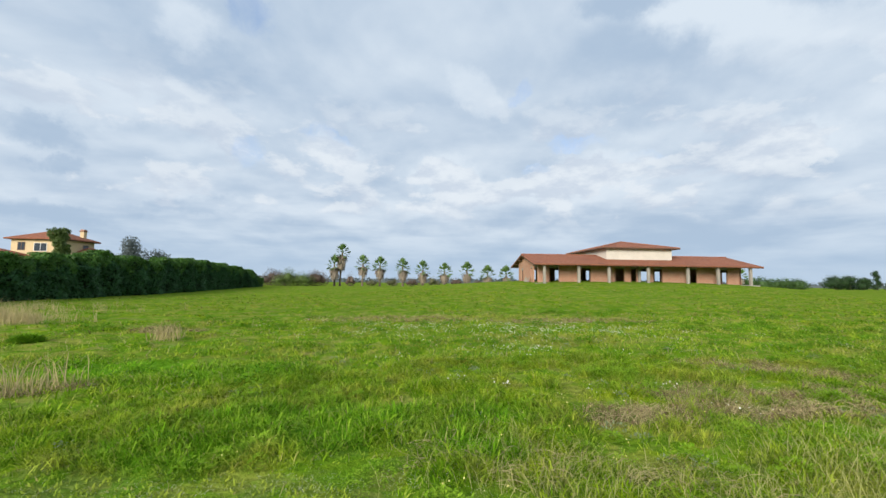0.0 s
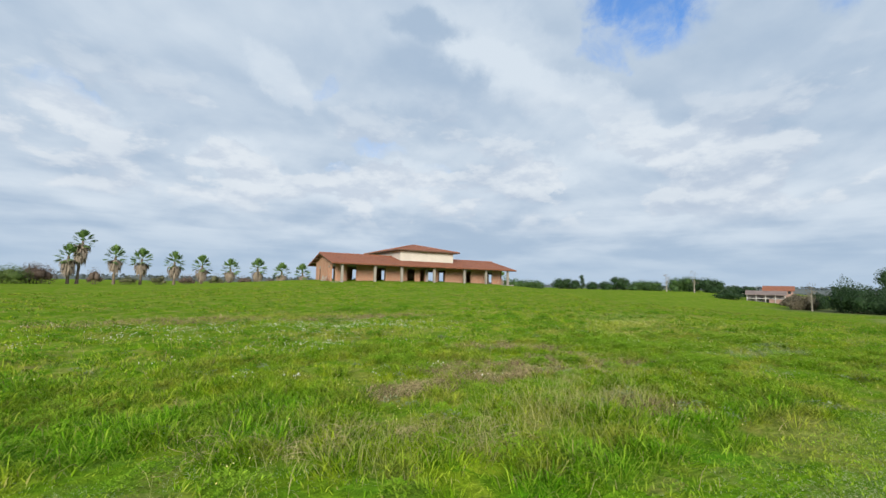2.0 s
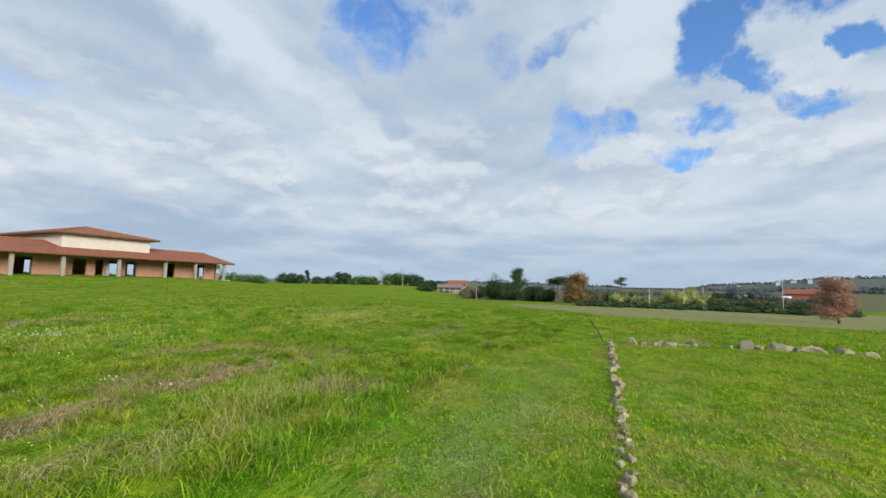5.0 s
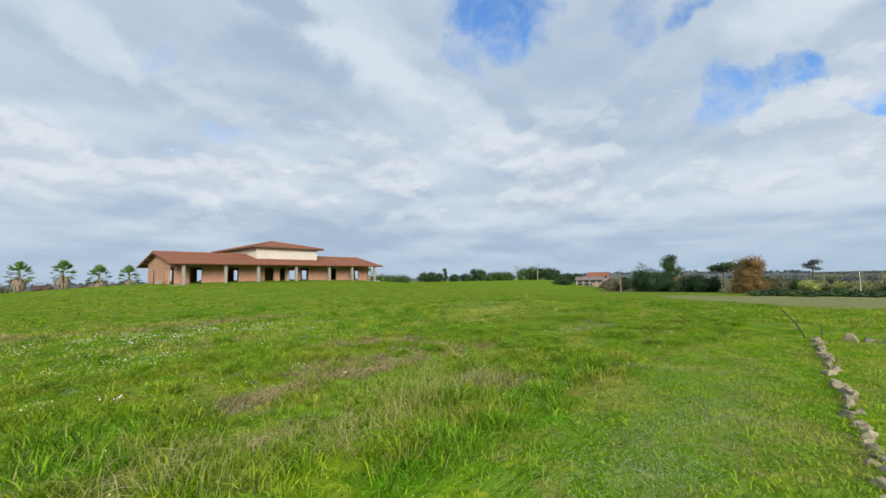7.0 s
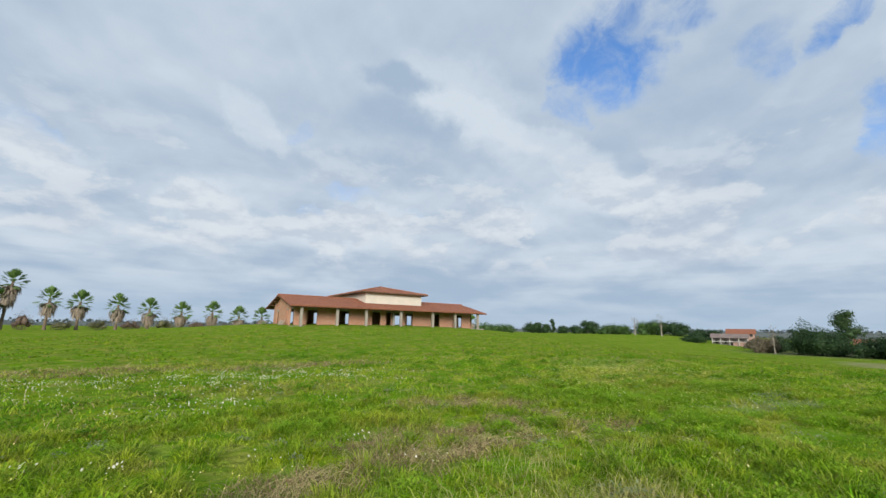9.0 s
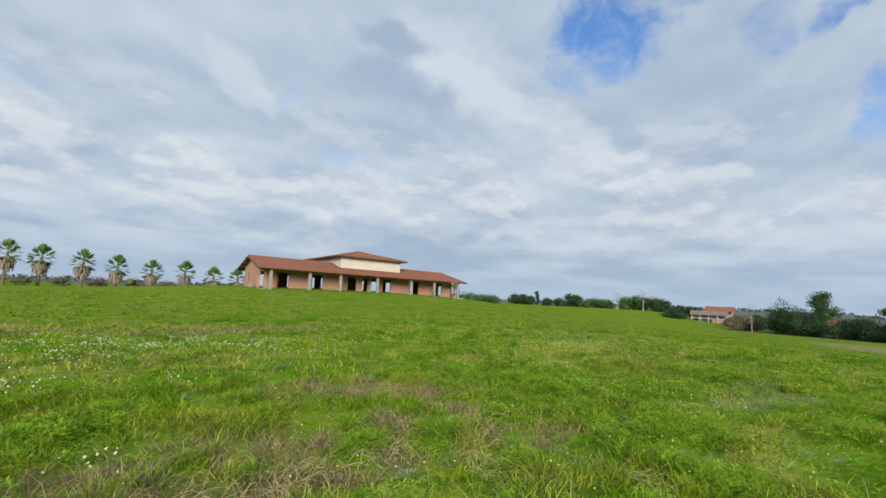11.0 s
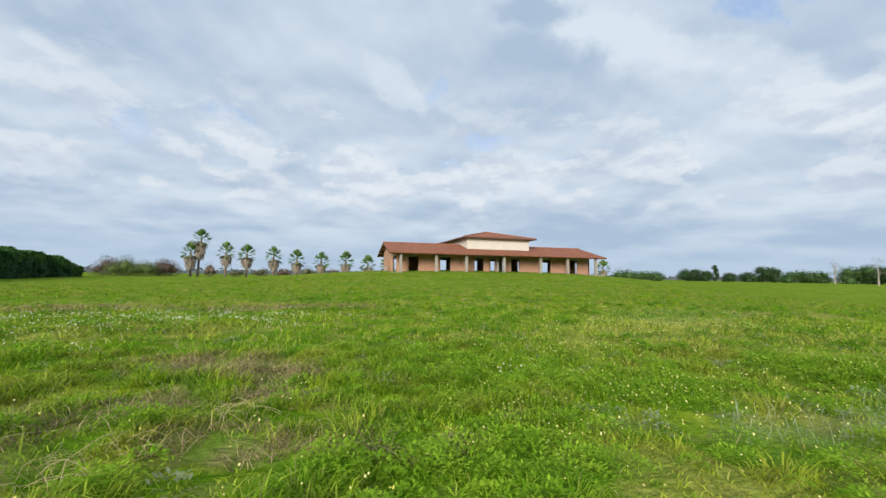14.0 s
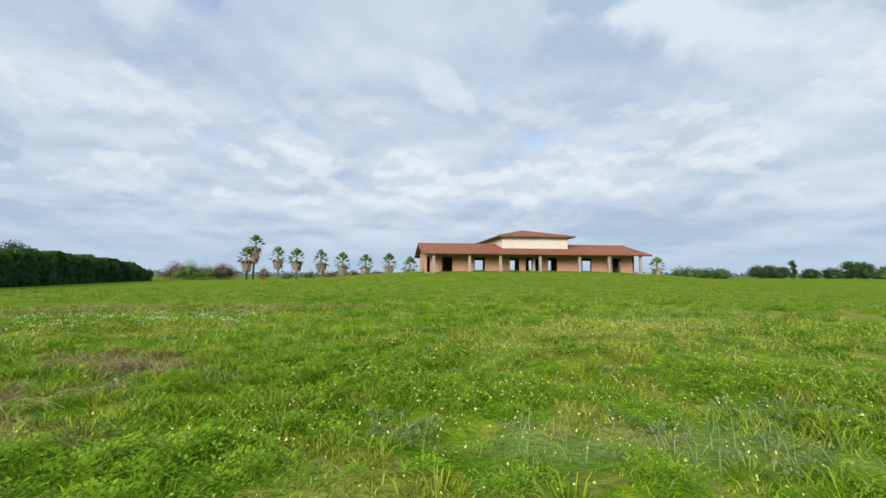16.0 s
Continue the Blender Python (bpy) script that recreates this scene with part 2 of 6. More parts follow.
LUSH = [(-1.4, 5.8, 1.9, 0.98, -3), (-2.6, 4.9, 1.0, 0.45, -3), (3.5, 2.2, 0.5, 0.35, -50), (2.6, 2.1, 0.3, 0.25, -42), (4.6, 1.9, 0.7, 0.25, -25), (0.6, 4.9, 0.7, 0.6, -56), (-6.9, 10.0, 1.7, 1.2, -2), (1.0, 5.9, 0.7, 0.56, -4), (-4.4, 9.2, 2.6, 1.0, 0), (7.0, 2.4, 1.8, 0.25, -6)]
WEED = [(12.3, 8.4, 1.3, 0.9, -20), (11.4, 5.3, 0.8, 0.6, -27), (7.1, 6.9, 0.3, 0.29, -26), (4.3, 9.0, 0.6, 0.56, -31), (9.9, 4.1, 0.5, 0.36, -29), (17.0, 19.5, 1.0, 1.2, -9), (8.3, 6.8, 0.25, 0.3, 11), (14.4, 7.0, 1.2, 0.6, -12), (18.0, 7.3, 1.0, 0.8, -15), (10.9, 5.9, 0.3, 0.22, -25),
        (10.1, 5.5, 0.4, 0.21, -17), (12.0, 5.1, 0.4, 0.3, 17), (15.3, 4.7, 0.3, 0.25, -36), (16.0, 6.0, 0.45, 0.3, -35)]
GREY = [(16.2, 5.3, 0.8, 0.7, -25), (25.7, 16.9, 5.0, 1.8, -3), (14.7, 5.4, 0.7, 0.4, -15), (21.8, 15.2, 2.5, 1.5, -20), (16.9, 4.7, 0.35, 0.39, -52), (17.6, 5.9, 0.8, 0.4, -7), (13.3, 5.9, 0.35, 0.22, -3)]
OLIVE = [(17.2, 10.4, 2.9, 1.7, -19), (18.6, 11.4, 3.2, 1.4, -15), (23.0, 9.9, 2.3, 1.7, -12), (18.3, 9.4, 2.2, 2.0, -45), (7.0, 1.6, 0.7, 0.9, -56), (5.4, 14.9, 3.2, 1.6, 1), (21.0, 13.0, 5.0, 1.5, 0), (30.0, 16.0, 6.0, 1.5, 10), (5.0, 24.0, 6.0, 1.2, 0)]
# drifts of flowers: x, y, spread, spread, count
DAISY = [(-3.0, 18.6, 1.6, 0.8, 170), (0.0, 16.8, 1.6, 0.7, 190), (2.4, 18.4, 1.4, 0.7, 190), (4.0, 17.2, 1.2, 0.7, 200), (3.6, 14.4, 1.0, 0.5, 160), (2.8, 11.8, 0.8, 0.4, 110), (6.2, 16.8, 1.3, 0.6, 190), (8.4, 16.0, 1.1, 0.8, 180),
         (2.7, 7.5, 0.8, 0.4, 30), (4.6, 18.9, 1.8, 0.6, 120), (9.1, 17.6, 1.2, 0.6, 100), (-1.8, 15.0, 1.5, 0.6, 90), (12, 13, 4, 3, 60), (5, 8, 4, 3, 18), (-3, 8, 4, 3, 20)]
YELLOWS = [(18.1, 12.5, 1.6, 0.8, 260), (20.6, 12.2, 1.6, 0.8, 260), (23.5, 11.5, 1.8, 0.9, 260), (14.2, 8.8, 1.4, 0.7, 150), (14.2, 6.6, 0.9, 0.5, 70), (12.0, 5.8, 1.0, 0.4, 40), (15.8, 5.0, 1.2, 0.6, 60), (18.6, 7.0, 1.8, 0.9, 130), (10.9, 4.7, 1.2, 0.5, 40), (16, 8, 5, 3, 260), (3, 5, 4, 2, 90)]


def spots(m, p, rows):
    """How far inside any of the flat ellipses the place lies, with a ragged rim."""
    ragged = m.math("MULTIPLY", m.math("SUBTRACT", m.noise(p, 1.3, 4, 0.65), 0.5), 1.6)
    best = None
    for x, y, a, b, turn in rows:
        k = m.n.new("ShaderNodeMapping")
        k.vector_type = "TEXTURE"
        k.inputs["Location"].default_value, k.inputs["Rotation"].default_value = (x, y, 0), (0, 0, radians(turn))
        k.inputs["Scale"].default_value = (a, b, 1e4)
        m.l.new(p, k.inputs[0])
        d = m.n.new("ShaderNodeVectorMath")
        d.operation = "LENGTH"
        m.l.new(k.outputs[0], d.inputs[0])
        s = m.span(m.math("ADD", d.outputs["Value"], ragged), 1.35, 0.45)
        best = s if best is None else m.math("MAXIMUM", best, s)
    return best


def meadow(m, p):
    """The colour of the meadow at a place: clumps of lush, yellowish, grey-green and dry growth, in larger drifts."""
    flat = m.stretch(p, (1, 1, 0))
    far = m.stretch(p, (0.35, 1, 0))
    n1 = m.noise(far, 0.16, 4, 0.6, 0.4)
    n2 = m.noise(flat, 0.55, 4, 0.6, 0.3)
    n3 = m.noise(flat, 2.6, 3, 0.6)
    n4 = m.noise(flat, 1.2, 4, 0.65, 0.5)
    col = m.mix(m.span(n1, 0.38, 0.62), (0.150, 0.280, 0.008), (0.250, 0.335, 0.016))
    # single clumps, a hand to an arm across, each of its own green
    wave = m.n.new("ShaderNodeTexNoise")
    wave.inputs["Scale"].default_value, wave.inputs["Detail"].default_value = 4.0, 3.0
    m.l.new(flat, wave.inputs["Vector"])
    bend = m.n.new("ShaderNodeVectorMath")
    bend.operation = "MULTIPLY_ADD"
    m.l.new(wave.outputs["Color"], bend.inputs[0])
    bend.inputs[1].default_value = (0.34, 0.34, 0.0)
    m.l.new(flat, bend.inputs[2])
    cell = m.n.new("ShaderNodeTexVoronoi")
    cell.inputs["Scale"].default_value = 2.9
    m.l.new(m.stretch(bend.outputs[0], (1, 1, 0)), cell.inputs["Vector"])
    pick = m.n.new("ShaderNodeSeparateColor")
    m.l.new(cell.outputs["Color"], pick.inputs[0])
    col = m.mix(m.span(pick.outputs[0], 0.50, 0.70, 0.0, 0.60), col, (0.310, 0.375, 0.030))
    col = m.mix(m.span(pick.outputs[1], 0.52, 0.72, 0.0, 0.80), col, (0.080, 0.215, 0.006))
    col = m.mix(m.span(pick.outputs[2], 0.72, 0.84, 0.0, 0.60), col, (0.270, 0.265, 0.090))
    col = m.mix(m.span(pick.outputs[2], 0.20, 0.10, 0.0, 0.50), col, (0.175, 0.300, 0.055))
    col = m.mix(m.span(n2, 0.48, 0.60, 0.0, 0.75), col, (0.310, 0.300, 0.070))
    col = m.mix(m.span(n4, 0.48, 0.56, 0.0, 0.65), col, (0.085, 0.235, 0.005))
    n5 = m.noise(m.stretch(flat, (0.6, 1, 1)), 0.8, 5, 0.7, 0.8)
    col = m.mix(m.span(n5, 0.56, 0.68, 0.0, 0.55), col, (0.270, 0.210, 0.100))
    col = m.mix(m.math("MULTIPLY", spots(m, flat, LUSH), 0.75), col, (0.105, 0.350, 0.010))
    col = m.mix(m.math("MULTIPLY", spots(m, flat, WEED), 0.75), col, (0.085, 0.265, 0.008))
    col = m.mix(m.math("MULTIPLY", spots(m, flat, OLIVE), 0.6), col, (0.350, 0.310, 0.095))
    col = m.mix(m.math("MULTIPLY", spots(m, flat, GREY), 0.5), col, (0.220, 0.280, 0.110))
    dry = m.math("MULTIPLY", spots(m, flat, DRY), m.span(n3, 0.38, 0.60, 0.25, 1.0))
    col = m.mix(m.math("MULTIPLY", dry, 0.85), col, (0.210, 0.148, 0.088))
    return col, n2, n3


def ground_material():
    m = Nodes("meadow_ground")
    p = m.place(False)
    col, n2, n3 = meadow(m, p)
    # fallow strip and ploughed earth out to the east
    sepn = m.n.new("ShaderNodeSeparateXYZ")
    m.l.new(p, sepn.inputs[0])
    wob = m.math("MULTIPLY", m.math("SUBTRACT", m.noise(p, 0.12, 4), 0.5), 16.0)
    edge = m.math("SUBTRACT", sepn.outputs[1], m.math("MULTIPLY", sepn.outputs[0], 0.33))
    strip = m.math("MULTIPLY", m.span(m.math("ADD", sepn.outputs[0], wob), 35, 42), m.span(m.math("ADD", edge, m.math("MULTIPLY", wob, 0.4)), -11, -17))
    strip = m.math("MULTIPLY", strip, m.span(sepn.outputs[0], 122, 114))
    grain = m.noise(p, 9.0, 4, 0.7)
    streak = m.noise(m.stretch(p, (0.35, 1, 1)), 0.45, 6, 0.7, 0.6)
    # darker tone mixed in evenly, standing in for shade between blades the sheet lacks
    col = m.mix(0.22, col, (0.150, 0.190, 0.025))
    col = m.mix(m.span(streak, 0.47, 0.62, 0.0, 0.5), col, (0.095, 0.190, 0.012))
    col = m.mix(m.span(grain, 0.42, 0.70, 0.0, 0.6), col, (0.085, 0.145, 0.010))
    col = m.mix(m.math("MULTIPLY", strip, 0.62), col, m.mix(m.span(m.noise(m.stretch(p, (0.3, 1, 1)), 0.3, 4), 0.4, 0.6), (0.325, 0.270, 0.175), (0.275, 0.245, 0.145)))
    beyond = m.span(m.math("ADD", sepn.outputs[0], wob), 128, 150)
    beyond = m.math("MULTIPLY", beyond, m.span(sepn.outputs[1], 60, 35))
    col = m.mix(m.math("MULTIPLY", beyond, 0.9), col, (0.150, 0.148, 0.095))
    rise = m.math("ADD", m.math("MULTIPLY", streak, 5.0), m.math("MULTIPLY", n2, 4.0))
    m.bump(m.math("ADD", rise, m.math("ADD", grain, m.math("MULTIPLY", n3, 1.5))), 0.6, 0.09)
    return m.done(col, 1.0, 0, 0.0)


def blade_material(name, tint=None, amount=0.0, glow=0.35, own=False, calm=False):
    m = Nodes(name)
    if own:
        geo = m.n.new("ShaderNodeNewGeometry")
        plant = m.noise(m.place(False), 2.4, 3, 0.6)
        col = m.mix(m.math("ADD", m.math("MULTIPLY", geo.outputs["Random Per Island"], 0.55), m.span(plant, 0.35, 0.65, 0.0, 0.45)), tint[0], tint[1])
    else:
        p = m.place(False)
        col, _, _ = meadow(m, p)
        geo = m.n.new("ShaderNodeNewGeometry")
        rnd = geo.outputs["Random Per Island"]
        if tint:
            col = m.mix(amount, col, tint)
        if calm:
            col = m.mix(m.span(rnd, 0.0, 1.0, 0.0, 0.4), m.mix(1.0, col, (1.20, 1.14, 0.90), "MULTIPLY"), m.mix(0.5, col, (0.100, 0.200, 0.010)))
        else:
            col = m.mix(0.20, col, (0.260, 0.500, 0.020))
            col = m.mix(m.span(rnd, 0.50, 0.85, 0.0, 0.8), col, m.mix(0.55, col, (0.47, 0.60, 0.09)))
            col = m.mix(1.0, col, (1.20, 1.11, 0.82), "MULTIPLY")
            col = m.mix(m.span(rnd, 0.38, 0.10, 0.0, 0.85), col, m.mix(0.75, col, (0.025, 0.085, 0.003)))
        col = m.mix(m.math("MULTIPLY", m.span(rnd, 0.90, 0.97), 0.7), col, (0.33, 0.27, 0.12))
    m.done(col, 0.7, 0, 0.07)
    tr = m.node("ShaderNodeBsdfTranslucent", Color=col)
    mx = m.node("ShaderNodeMixShader", Fac=glow)
    m.l.new(m.bsdf.outputs[0], mx.inputs[1])
    m.l.new(tr.outputs[0], mx.inputs[2])
    m.l.new(mx.outputs[0], m.out.inputs[0])
    return m.mat


def leaf_material(name, a, b, glow=0.25, rough=0.5):
    m = Nodes(name)
    geo = m.n.new("ShaderNodeNewGeometry")
    col = m.mix(geo.outputs["Random Per Island"], a, b)
    col = m.mix(m.span(m.noise(m.place(False), 0.7, 3), 0.4, 0.65, 0.0, 0.5), col, tuple(v * 0.6 for v in a))
    m.done(col, rough, 0, 0.25)
    tr = m.node("ShaderNodeBsdfTranslucent", Color=col)
    mx = m.node("ShaderNodeMixShader", Fac=glow)
    m.l.new(m.bsdf.outputs[0], mx.inputs[1])
    m.l.new(tr.outputs[0], mx.inputs[2])
    m.l.new(mx.outputs[0], m.out.inputs[0])
    return m.mat


def brick_material():
    m = Nodes("terracotta_block")
    geo = m.n.new("ShaderNodeNewGeometry")
    # run the courses along whichever way the wall faces
    sp = m.n.new("ShaderNodeSeparateXYZ")
    m.l.new(geo.outputs["Position"], sp.inputs[0])
    cb = m.n.new("ShaderNodeCombineXYZ")
    m.l.new(m.math("ADD", sp.outputs[0], sp.outputs[1]), cb.inputs[0])
    m.l.new(sp.outputs[2], cb.inputs[1])
    bk = m.n.new("ShaderNodeTexBrick")
    m.l.new(cb.outputs[0], bk.inputs["Vector"])
    for k, v in (("Scale", 1.0), ("Mortar Size", 0.012), ("Mortar Smooth", 0.3), ("Brick Width", 0.26), ("Row Height", 0.13)):
        bk.inputs[k].default_value = v
    bk.inputs["Color1"].default_value, bk.inputs["Color2"].default_value = (0.45, 0.222, 0.142, 1), (0.36, 0.172, 0.108, 1)
    bk.inputs["Mortar"].default_value = (0.42, 0.31, 0.225, 1)
    stain = m.noise(geo.outputs["Position"], 0.6, 5, 0.6)
    streak = m.noise(m.stretch(geo.outputs["Position"], (3, 3, 0.5)), 1.2, 4, 0.6)
    col = m.mix(m.span(stain, 0.45, 0.7, 0.0, 0.45), bk.outputs["Color"], (0.52, 0.34, 0.23))
    col = m.mix(m.span(streak, 0.52, 0.75, 0.0, 0.4), col, (0.36, 0.21, 0.145))
    m.bump(bk.outputs["Fac"], 0.4, -0.01)
    return m.done(col, 0.9, 0, 0.2)


def tile_material(name, axis):
    """Terracotta pantiles: rolls along the slope, courses across it."""
    m = Nodes(name)
    geo = m.n.new("ShaderNodeNewGeometry")
    sp = m.n.new("ShaderNodeSeparateXYZ")
    m.l.new(geo.outputs["Position"], sp.inputs[0])
    along, up = (sp.outputs[0], sp.outputs[1]) if axis == "x" else (sp.outputs[1], sp.outputs[0])
    roll = m.math("SINE", m.math("MULTIPLY", along, 2 * math.pi / 0.24))
    course = m.math("FRACT", m.math("MULTIPLY", up, 1 / 0.36))
    cells = m.n.new("ShaderNodeTexWhiteNoise")
    cells.noise_dimensions = "2D"
    cb = m.n.new("ShaderNodeCombineXYZ")
    m.l.new(m.math("FLOOR", m.math("MULTIPLY", along, 1 / 0.24)), cb.inputs[0])
    m.l.new(m.math("FLOOR", m.math("MULTIPLY", up, 1 / 0.36)), cb.inputs[1])
    m.l.new(cb.outputs[0], cells.inputs["Vector"])
    col = m.mix(cells.outputs["Value"], (0.270, 0.098, 0.055), (0.350, 0.140, 0.080))
    stain = m.noise(geo.outputs["Position"], 0.5, 5, 0.62)
    col = m.mix(m.span(stain, 0.48, 0.72, 0.0, 0.55), col, (0.18, 0.082, 0.054))
    col = m.mix(m.span(m.noise(geo.outputs["Position"], 3.0, 3), 0.6, 0.75, 0.0, 0.4), col, (0.36, 0.20, 0.125))
    m.bump(m.math("ADD", roll, m.math("MULTIPLY", course, -0.8)), 0.7, 0.04)
    return m.done(col, 0.85, 0, 0.2)


M_GROUND = ground_material()
M_GRASS = blade_material("grass_blade")
M_FAR_GRASS = blade_material("far_grass_blade", calm=True)
M_SHORT = blade_material("mown_grass_blade", (0.31, 0.425, 0.050), 0.55, calm=True)
M_CLIP = blade_material("grass_clipping", ((0.50, 0.52, 0.30), (0.34, 0.39, 0.17)), glow=0.3, own=True)
M_STRAW = blade_material("dry_stalk", ((0.52, 0.43, 0.22), (0.36, 0.29, 0.14)), glow=0.2, own=True)
M_SEED = blade_material("seeding_grass", ((0.52, 0.47, 0.20), (0.36, 0.38, 0.12)), glow=0.35, own=True)
M_THATCH = blade_material("dead_thatch", ((0.26, 0.180, 0.105), (0.15, 0.105, 0.062)), glow=0.2, own=True)
M_WEED = blade_material("weed_leaf", ((0.105, 0.265, 0.006), (0.370, 0.530, 0.045)), glow=0.3, own=True)
M_DEEP_WEED = blade_material("deep_weed_leaf", ((0.070, 0.205, 0.006), (0.200, 0.370, 0.020)), glow=0.3, own=True)
M_GREY = blade_material("grey_weed_leaf", ((0.20, 0.26, 0.12), (0.30, 0.34, 0.18)), glow=0.25, own=True)
M_WHITE = blade_material("daisy_petal", ((0.66, 0.63, 0.46), (0.72, 0.70, 0.58)), glow=0.3, own=True)
M_YELLOW = blade_material("yellow_petal", ((0.72, 0.62, 0.14), (0.78, 0.74, 0.36)), glow=0.3, own=True)
M_BRICK = brick_material()
M_TILE_X = tile_material("roof_tile_front", "x")
M_TILE_Y = tile_material("roof_tile_side", "y")
M_CREAM = worn("cream_render", (0.60, 0.55, 0.47), (0.55, 0.505, 0.43), (0.49, 0.44, 0.37), 0.5, 4.0, 0.9, 0.2, 0.006)
M_CONC = worn("bare_concrete", (0.33, 0.295, 0.25), (0.28, 0.25, 0.215), (0.22, 0.20, 0.175), 0.8, 7.0, 0.9, 0.3, 0.006)
M_SLAB = worn("concrete_slab", (0.36, 0.33, 0.28), (0.30, 0.27, 0.23), (0.24, 0.22, 0.19), 0.4, 6.0, 0.9, 0.3, 0.01)
M_WOOD = worn("dark_timber", (0.115, 0.065, 0.042), (0.085, 0.050, 0.034), (0.15, 0.10, 0.07), 1.0, 12.0, 0.75, 0.3, 0.004)
M_BOARD = worn("soffit_board", (0.16, 0.085, 0.05), (0.12, 0.065, 0.04), (0.09, 0.05, 0.03), 1.0, 10.0, 0.8, 0.3, 0.004)
M_FASCIA = worn("edge_tile", (0.30, 0.115, 0.065), (0.24, 0.095, 0.055), (0.19, 0.08, 0.05), 1.5, 9.0, 0.85, 0.3, 0.01)
M_STONE = worn("field_stone", (0.325, 0.275, 0.180), (0.215, 0.180, 0.115), (0.10, 0.095, 0.055), 3.2, 16.0, 0.92, 0.7, 0.03)
M_PALE_STONE = worn("pale_stone", (0.42, 0.365, 0.255), (0.29, 0.245, 0.165), (0.13, 0.12, 0.07), 3.5, 15.0, 0.92, 0.7, 0.03)
M_DARK_STONE = worn("grey_stone", (0.20, 0.175, 0.135), (0.14, 0.12, 0.09), (0.24, 0.21, 0.16), 2.0, 12.0, 0.92, 0.7, 0.03)
M_BARK = worn("bark", (0.115, 0.085, 0.06), (0.085, 0.065, 0.05), (0.06, 0.045, 0.035), 1.5, 9.0, 0.95, 0.8, 0.03)
M_PALE_BARK = worn("pale_bark", (0.36, 0.32, 0.26), (0.28, 0.25, 0.2), (0.2, 0.17, 0.14), 1.5, 9.0, 0.95, 0.6, 0.02)
M_PALM_TRUNK = worn("palm_trunk", (0.19, 0.145, 0.10), (0.145, 0.11, 0.08), (0.25, 0.20, 0.14), 1.5, 10.0, 0.95, 0.8, 0.04)
M_SKIRT = leaf_material("dead_frond", (0.46, 0.38, 0.29), (0.27, 0.22, 0.165), 0.25, 0.8)
M_PALM = leaf_material("palm_frond", (0.110, 0.205, 0.050), (0.220, 0.330, 0.110), 0.3)
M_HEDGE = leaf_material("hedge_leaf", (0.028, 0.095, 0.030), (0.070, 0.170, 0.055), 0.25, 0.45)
# hedge leaf again, with the light on the hedge's top put into its colour
M_HEDGE_TOP = leaf_material("lit_hedge_top_leaf", (0.060, 0.155, 0.026), (0.115, 0.230, 0.042), 0.25, 0.45)
# very dark green for the solid core that fills the hedge behind its leaves
M_CORE = worn("hedge_fill", (0.020, 0.040, 0.012), (0.014, 0.028, 0.010), (0.03, 0.025, 0.015), 1.0, 6.0, 0.95, 0.8, 0.08)
M_DARK_LEAF = leaf_material("dark_leaf", (0.026, 0.060, 0.020), (0.045, 0.090, 0.030), 0.2)
M_MID_LEAF = leaf_material("green_leaf", (0.050, 0.105, 0.026), (0.080, 0.145, 0.040), 0.25)
M_PINE_LEAF = leaf_material("pine_needle", (0.040, 0.085, 0.028), (0.065, 0.115, 0.040), 0.2)
M_RUST = leaf_material("rust_leaf", (0.200, 0.122, 0.046), (0.275, 0.175, 0.066), 0.3)
M_RED = leaf_material("red_brown_leaf", (0.37, 0.205, 0.145), (0.45, 0.275, 0.200), 0.35)
M_LIGHT_LEAF = leaf_material("pale_scrub_leaf", (0.20, 0.23, 0.085), (0.31, 0.30, 0.135), 0.35)
M_REED = leaf_material("reed_leaf", (0.34, 0.40, 0.11), (0.46, 0.48, 0.16), 0.35)
M_SCRUB = leaf_material("brown_scrub", (0.19, 0.165, 0.105), (0.27, 0.22, 0.15), 0.25)
M_TWIG = leaf_material("twiggy_brown", (0.115, 0.080, 0.060), (0.165, 0.120, 0.092), 0.2)
M_OLIVE_LEAF = leaf_material("olive_scrub_leaf", (0.105, 0.110, 0.050), (0.160, 0.155, 0.080), 0.2)
M_BUSH = leaf_material("bush_leaf", (0.095, 0.150, 0.035), (0.150, 0.205, 0.060), 0.25)
# blue-grey of distance haze put into the leaf colour; also serves grey-green trees
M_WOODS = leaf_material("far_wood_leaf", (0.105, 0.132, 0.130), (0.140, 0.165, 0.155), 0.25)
M_YELLOW_WALL = worn("yellow_render", (0.64, 0.49, 0.29), (0.58, 0.44, 0.26), (0.52, 0.39, 0.24), 0.5, 4.0, 0.9, 0.2, 0.005)
M_PINK_WALL = worn("old_pink_render", (0.40, 0.255, 0.215), (0.35, 0.225, 0.185), (0.30, 0.21, 0.18), 0.4, 3.0, 0.9, 0.2, 0.006)
M_GREY_WALL = worn("grey_boarding", (0.20, 0.175, 0.165), (0.16, 0.145, 0.14), (0.13, 0.12, 0.115), 0.5, 3.0, 0.85, 0.2, 0.006)
M_RUSTY = worn("rusty_sheet_roof", (0.24, 0.19, 0.17), (0.19, 0.15, 0.135), (0.26, 0.15, 0.10), 0.4, 3.0, 0.85, 0.2, 0.006)
M_WHITE_WALL = worn("white_render", (0.78, 0.77, 0.74), (0.72, 0.71, 0.68), (0.62, 0.61, 0.58), 0.5, 4.0, 0.9, 0.2, 0.005)
M_BARN = worn("red_barn_wall", (0.42, 0.16, 0.11), (0.36, 0.14, 0.10), (0.30, 0.13, 0.10), 0.4, 3.0, 0.9, 0.2, 0.006)
M_POLE = worn("weathered_pole", (0.55, 0.53, 0.49), (0.47, 0.45, 0.42), (0.38, 0.36, 0.33), 2.0, 12.0, 0.8, 0.2, 0.003)
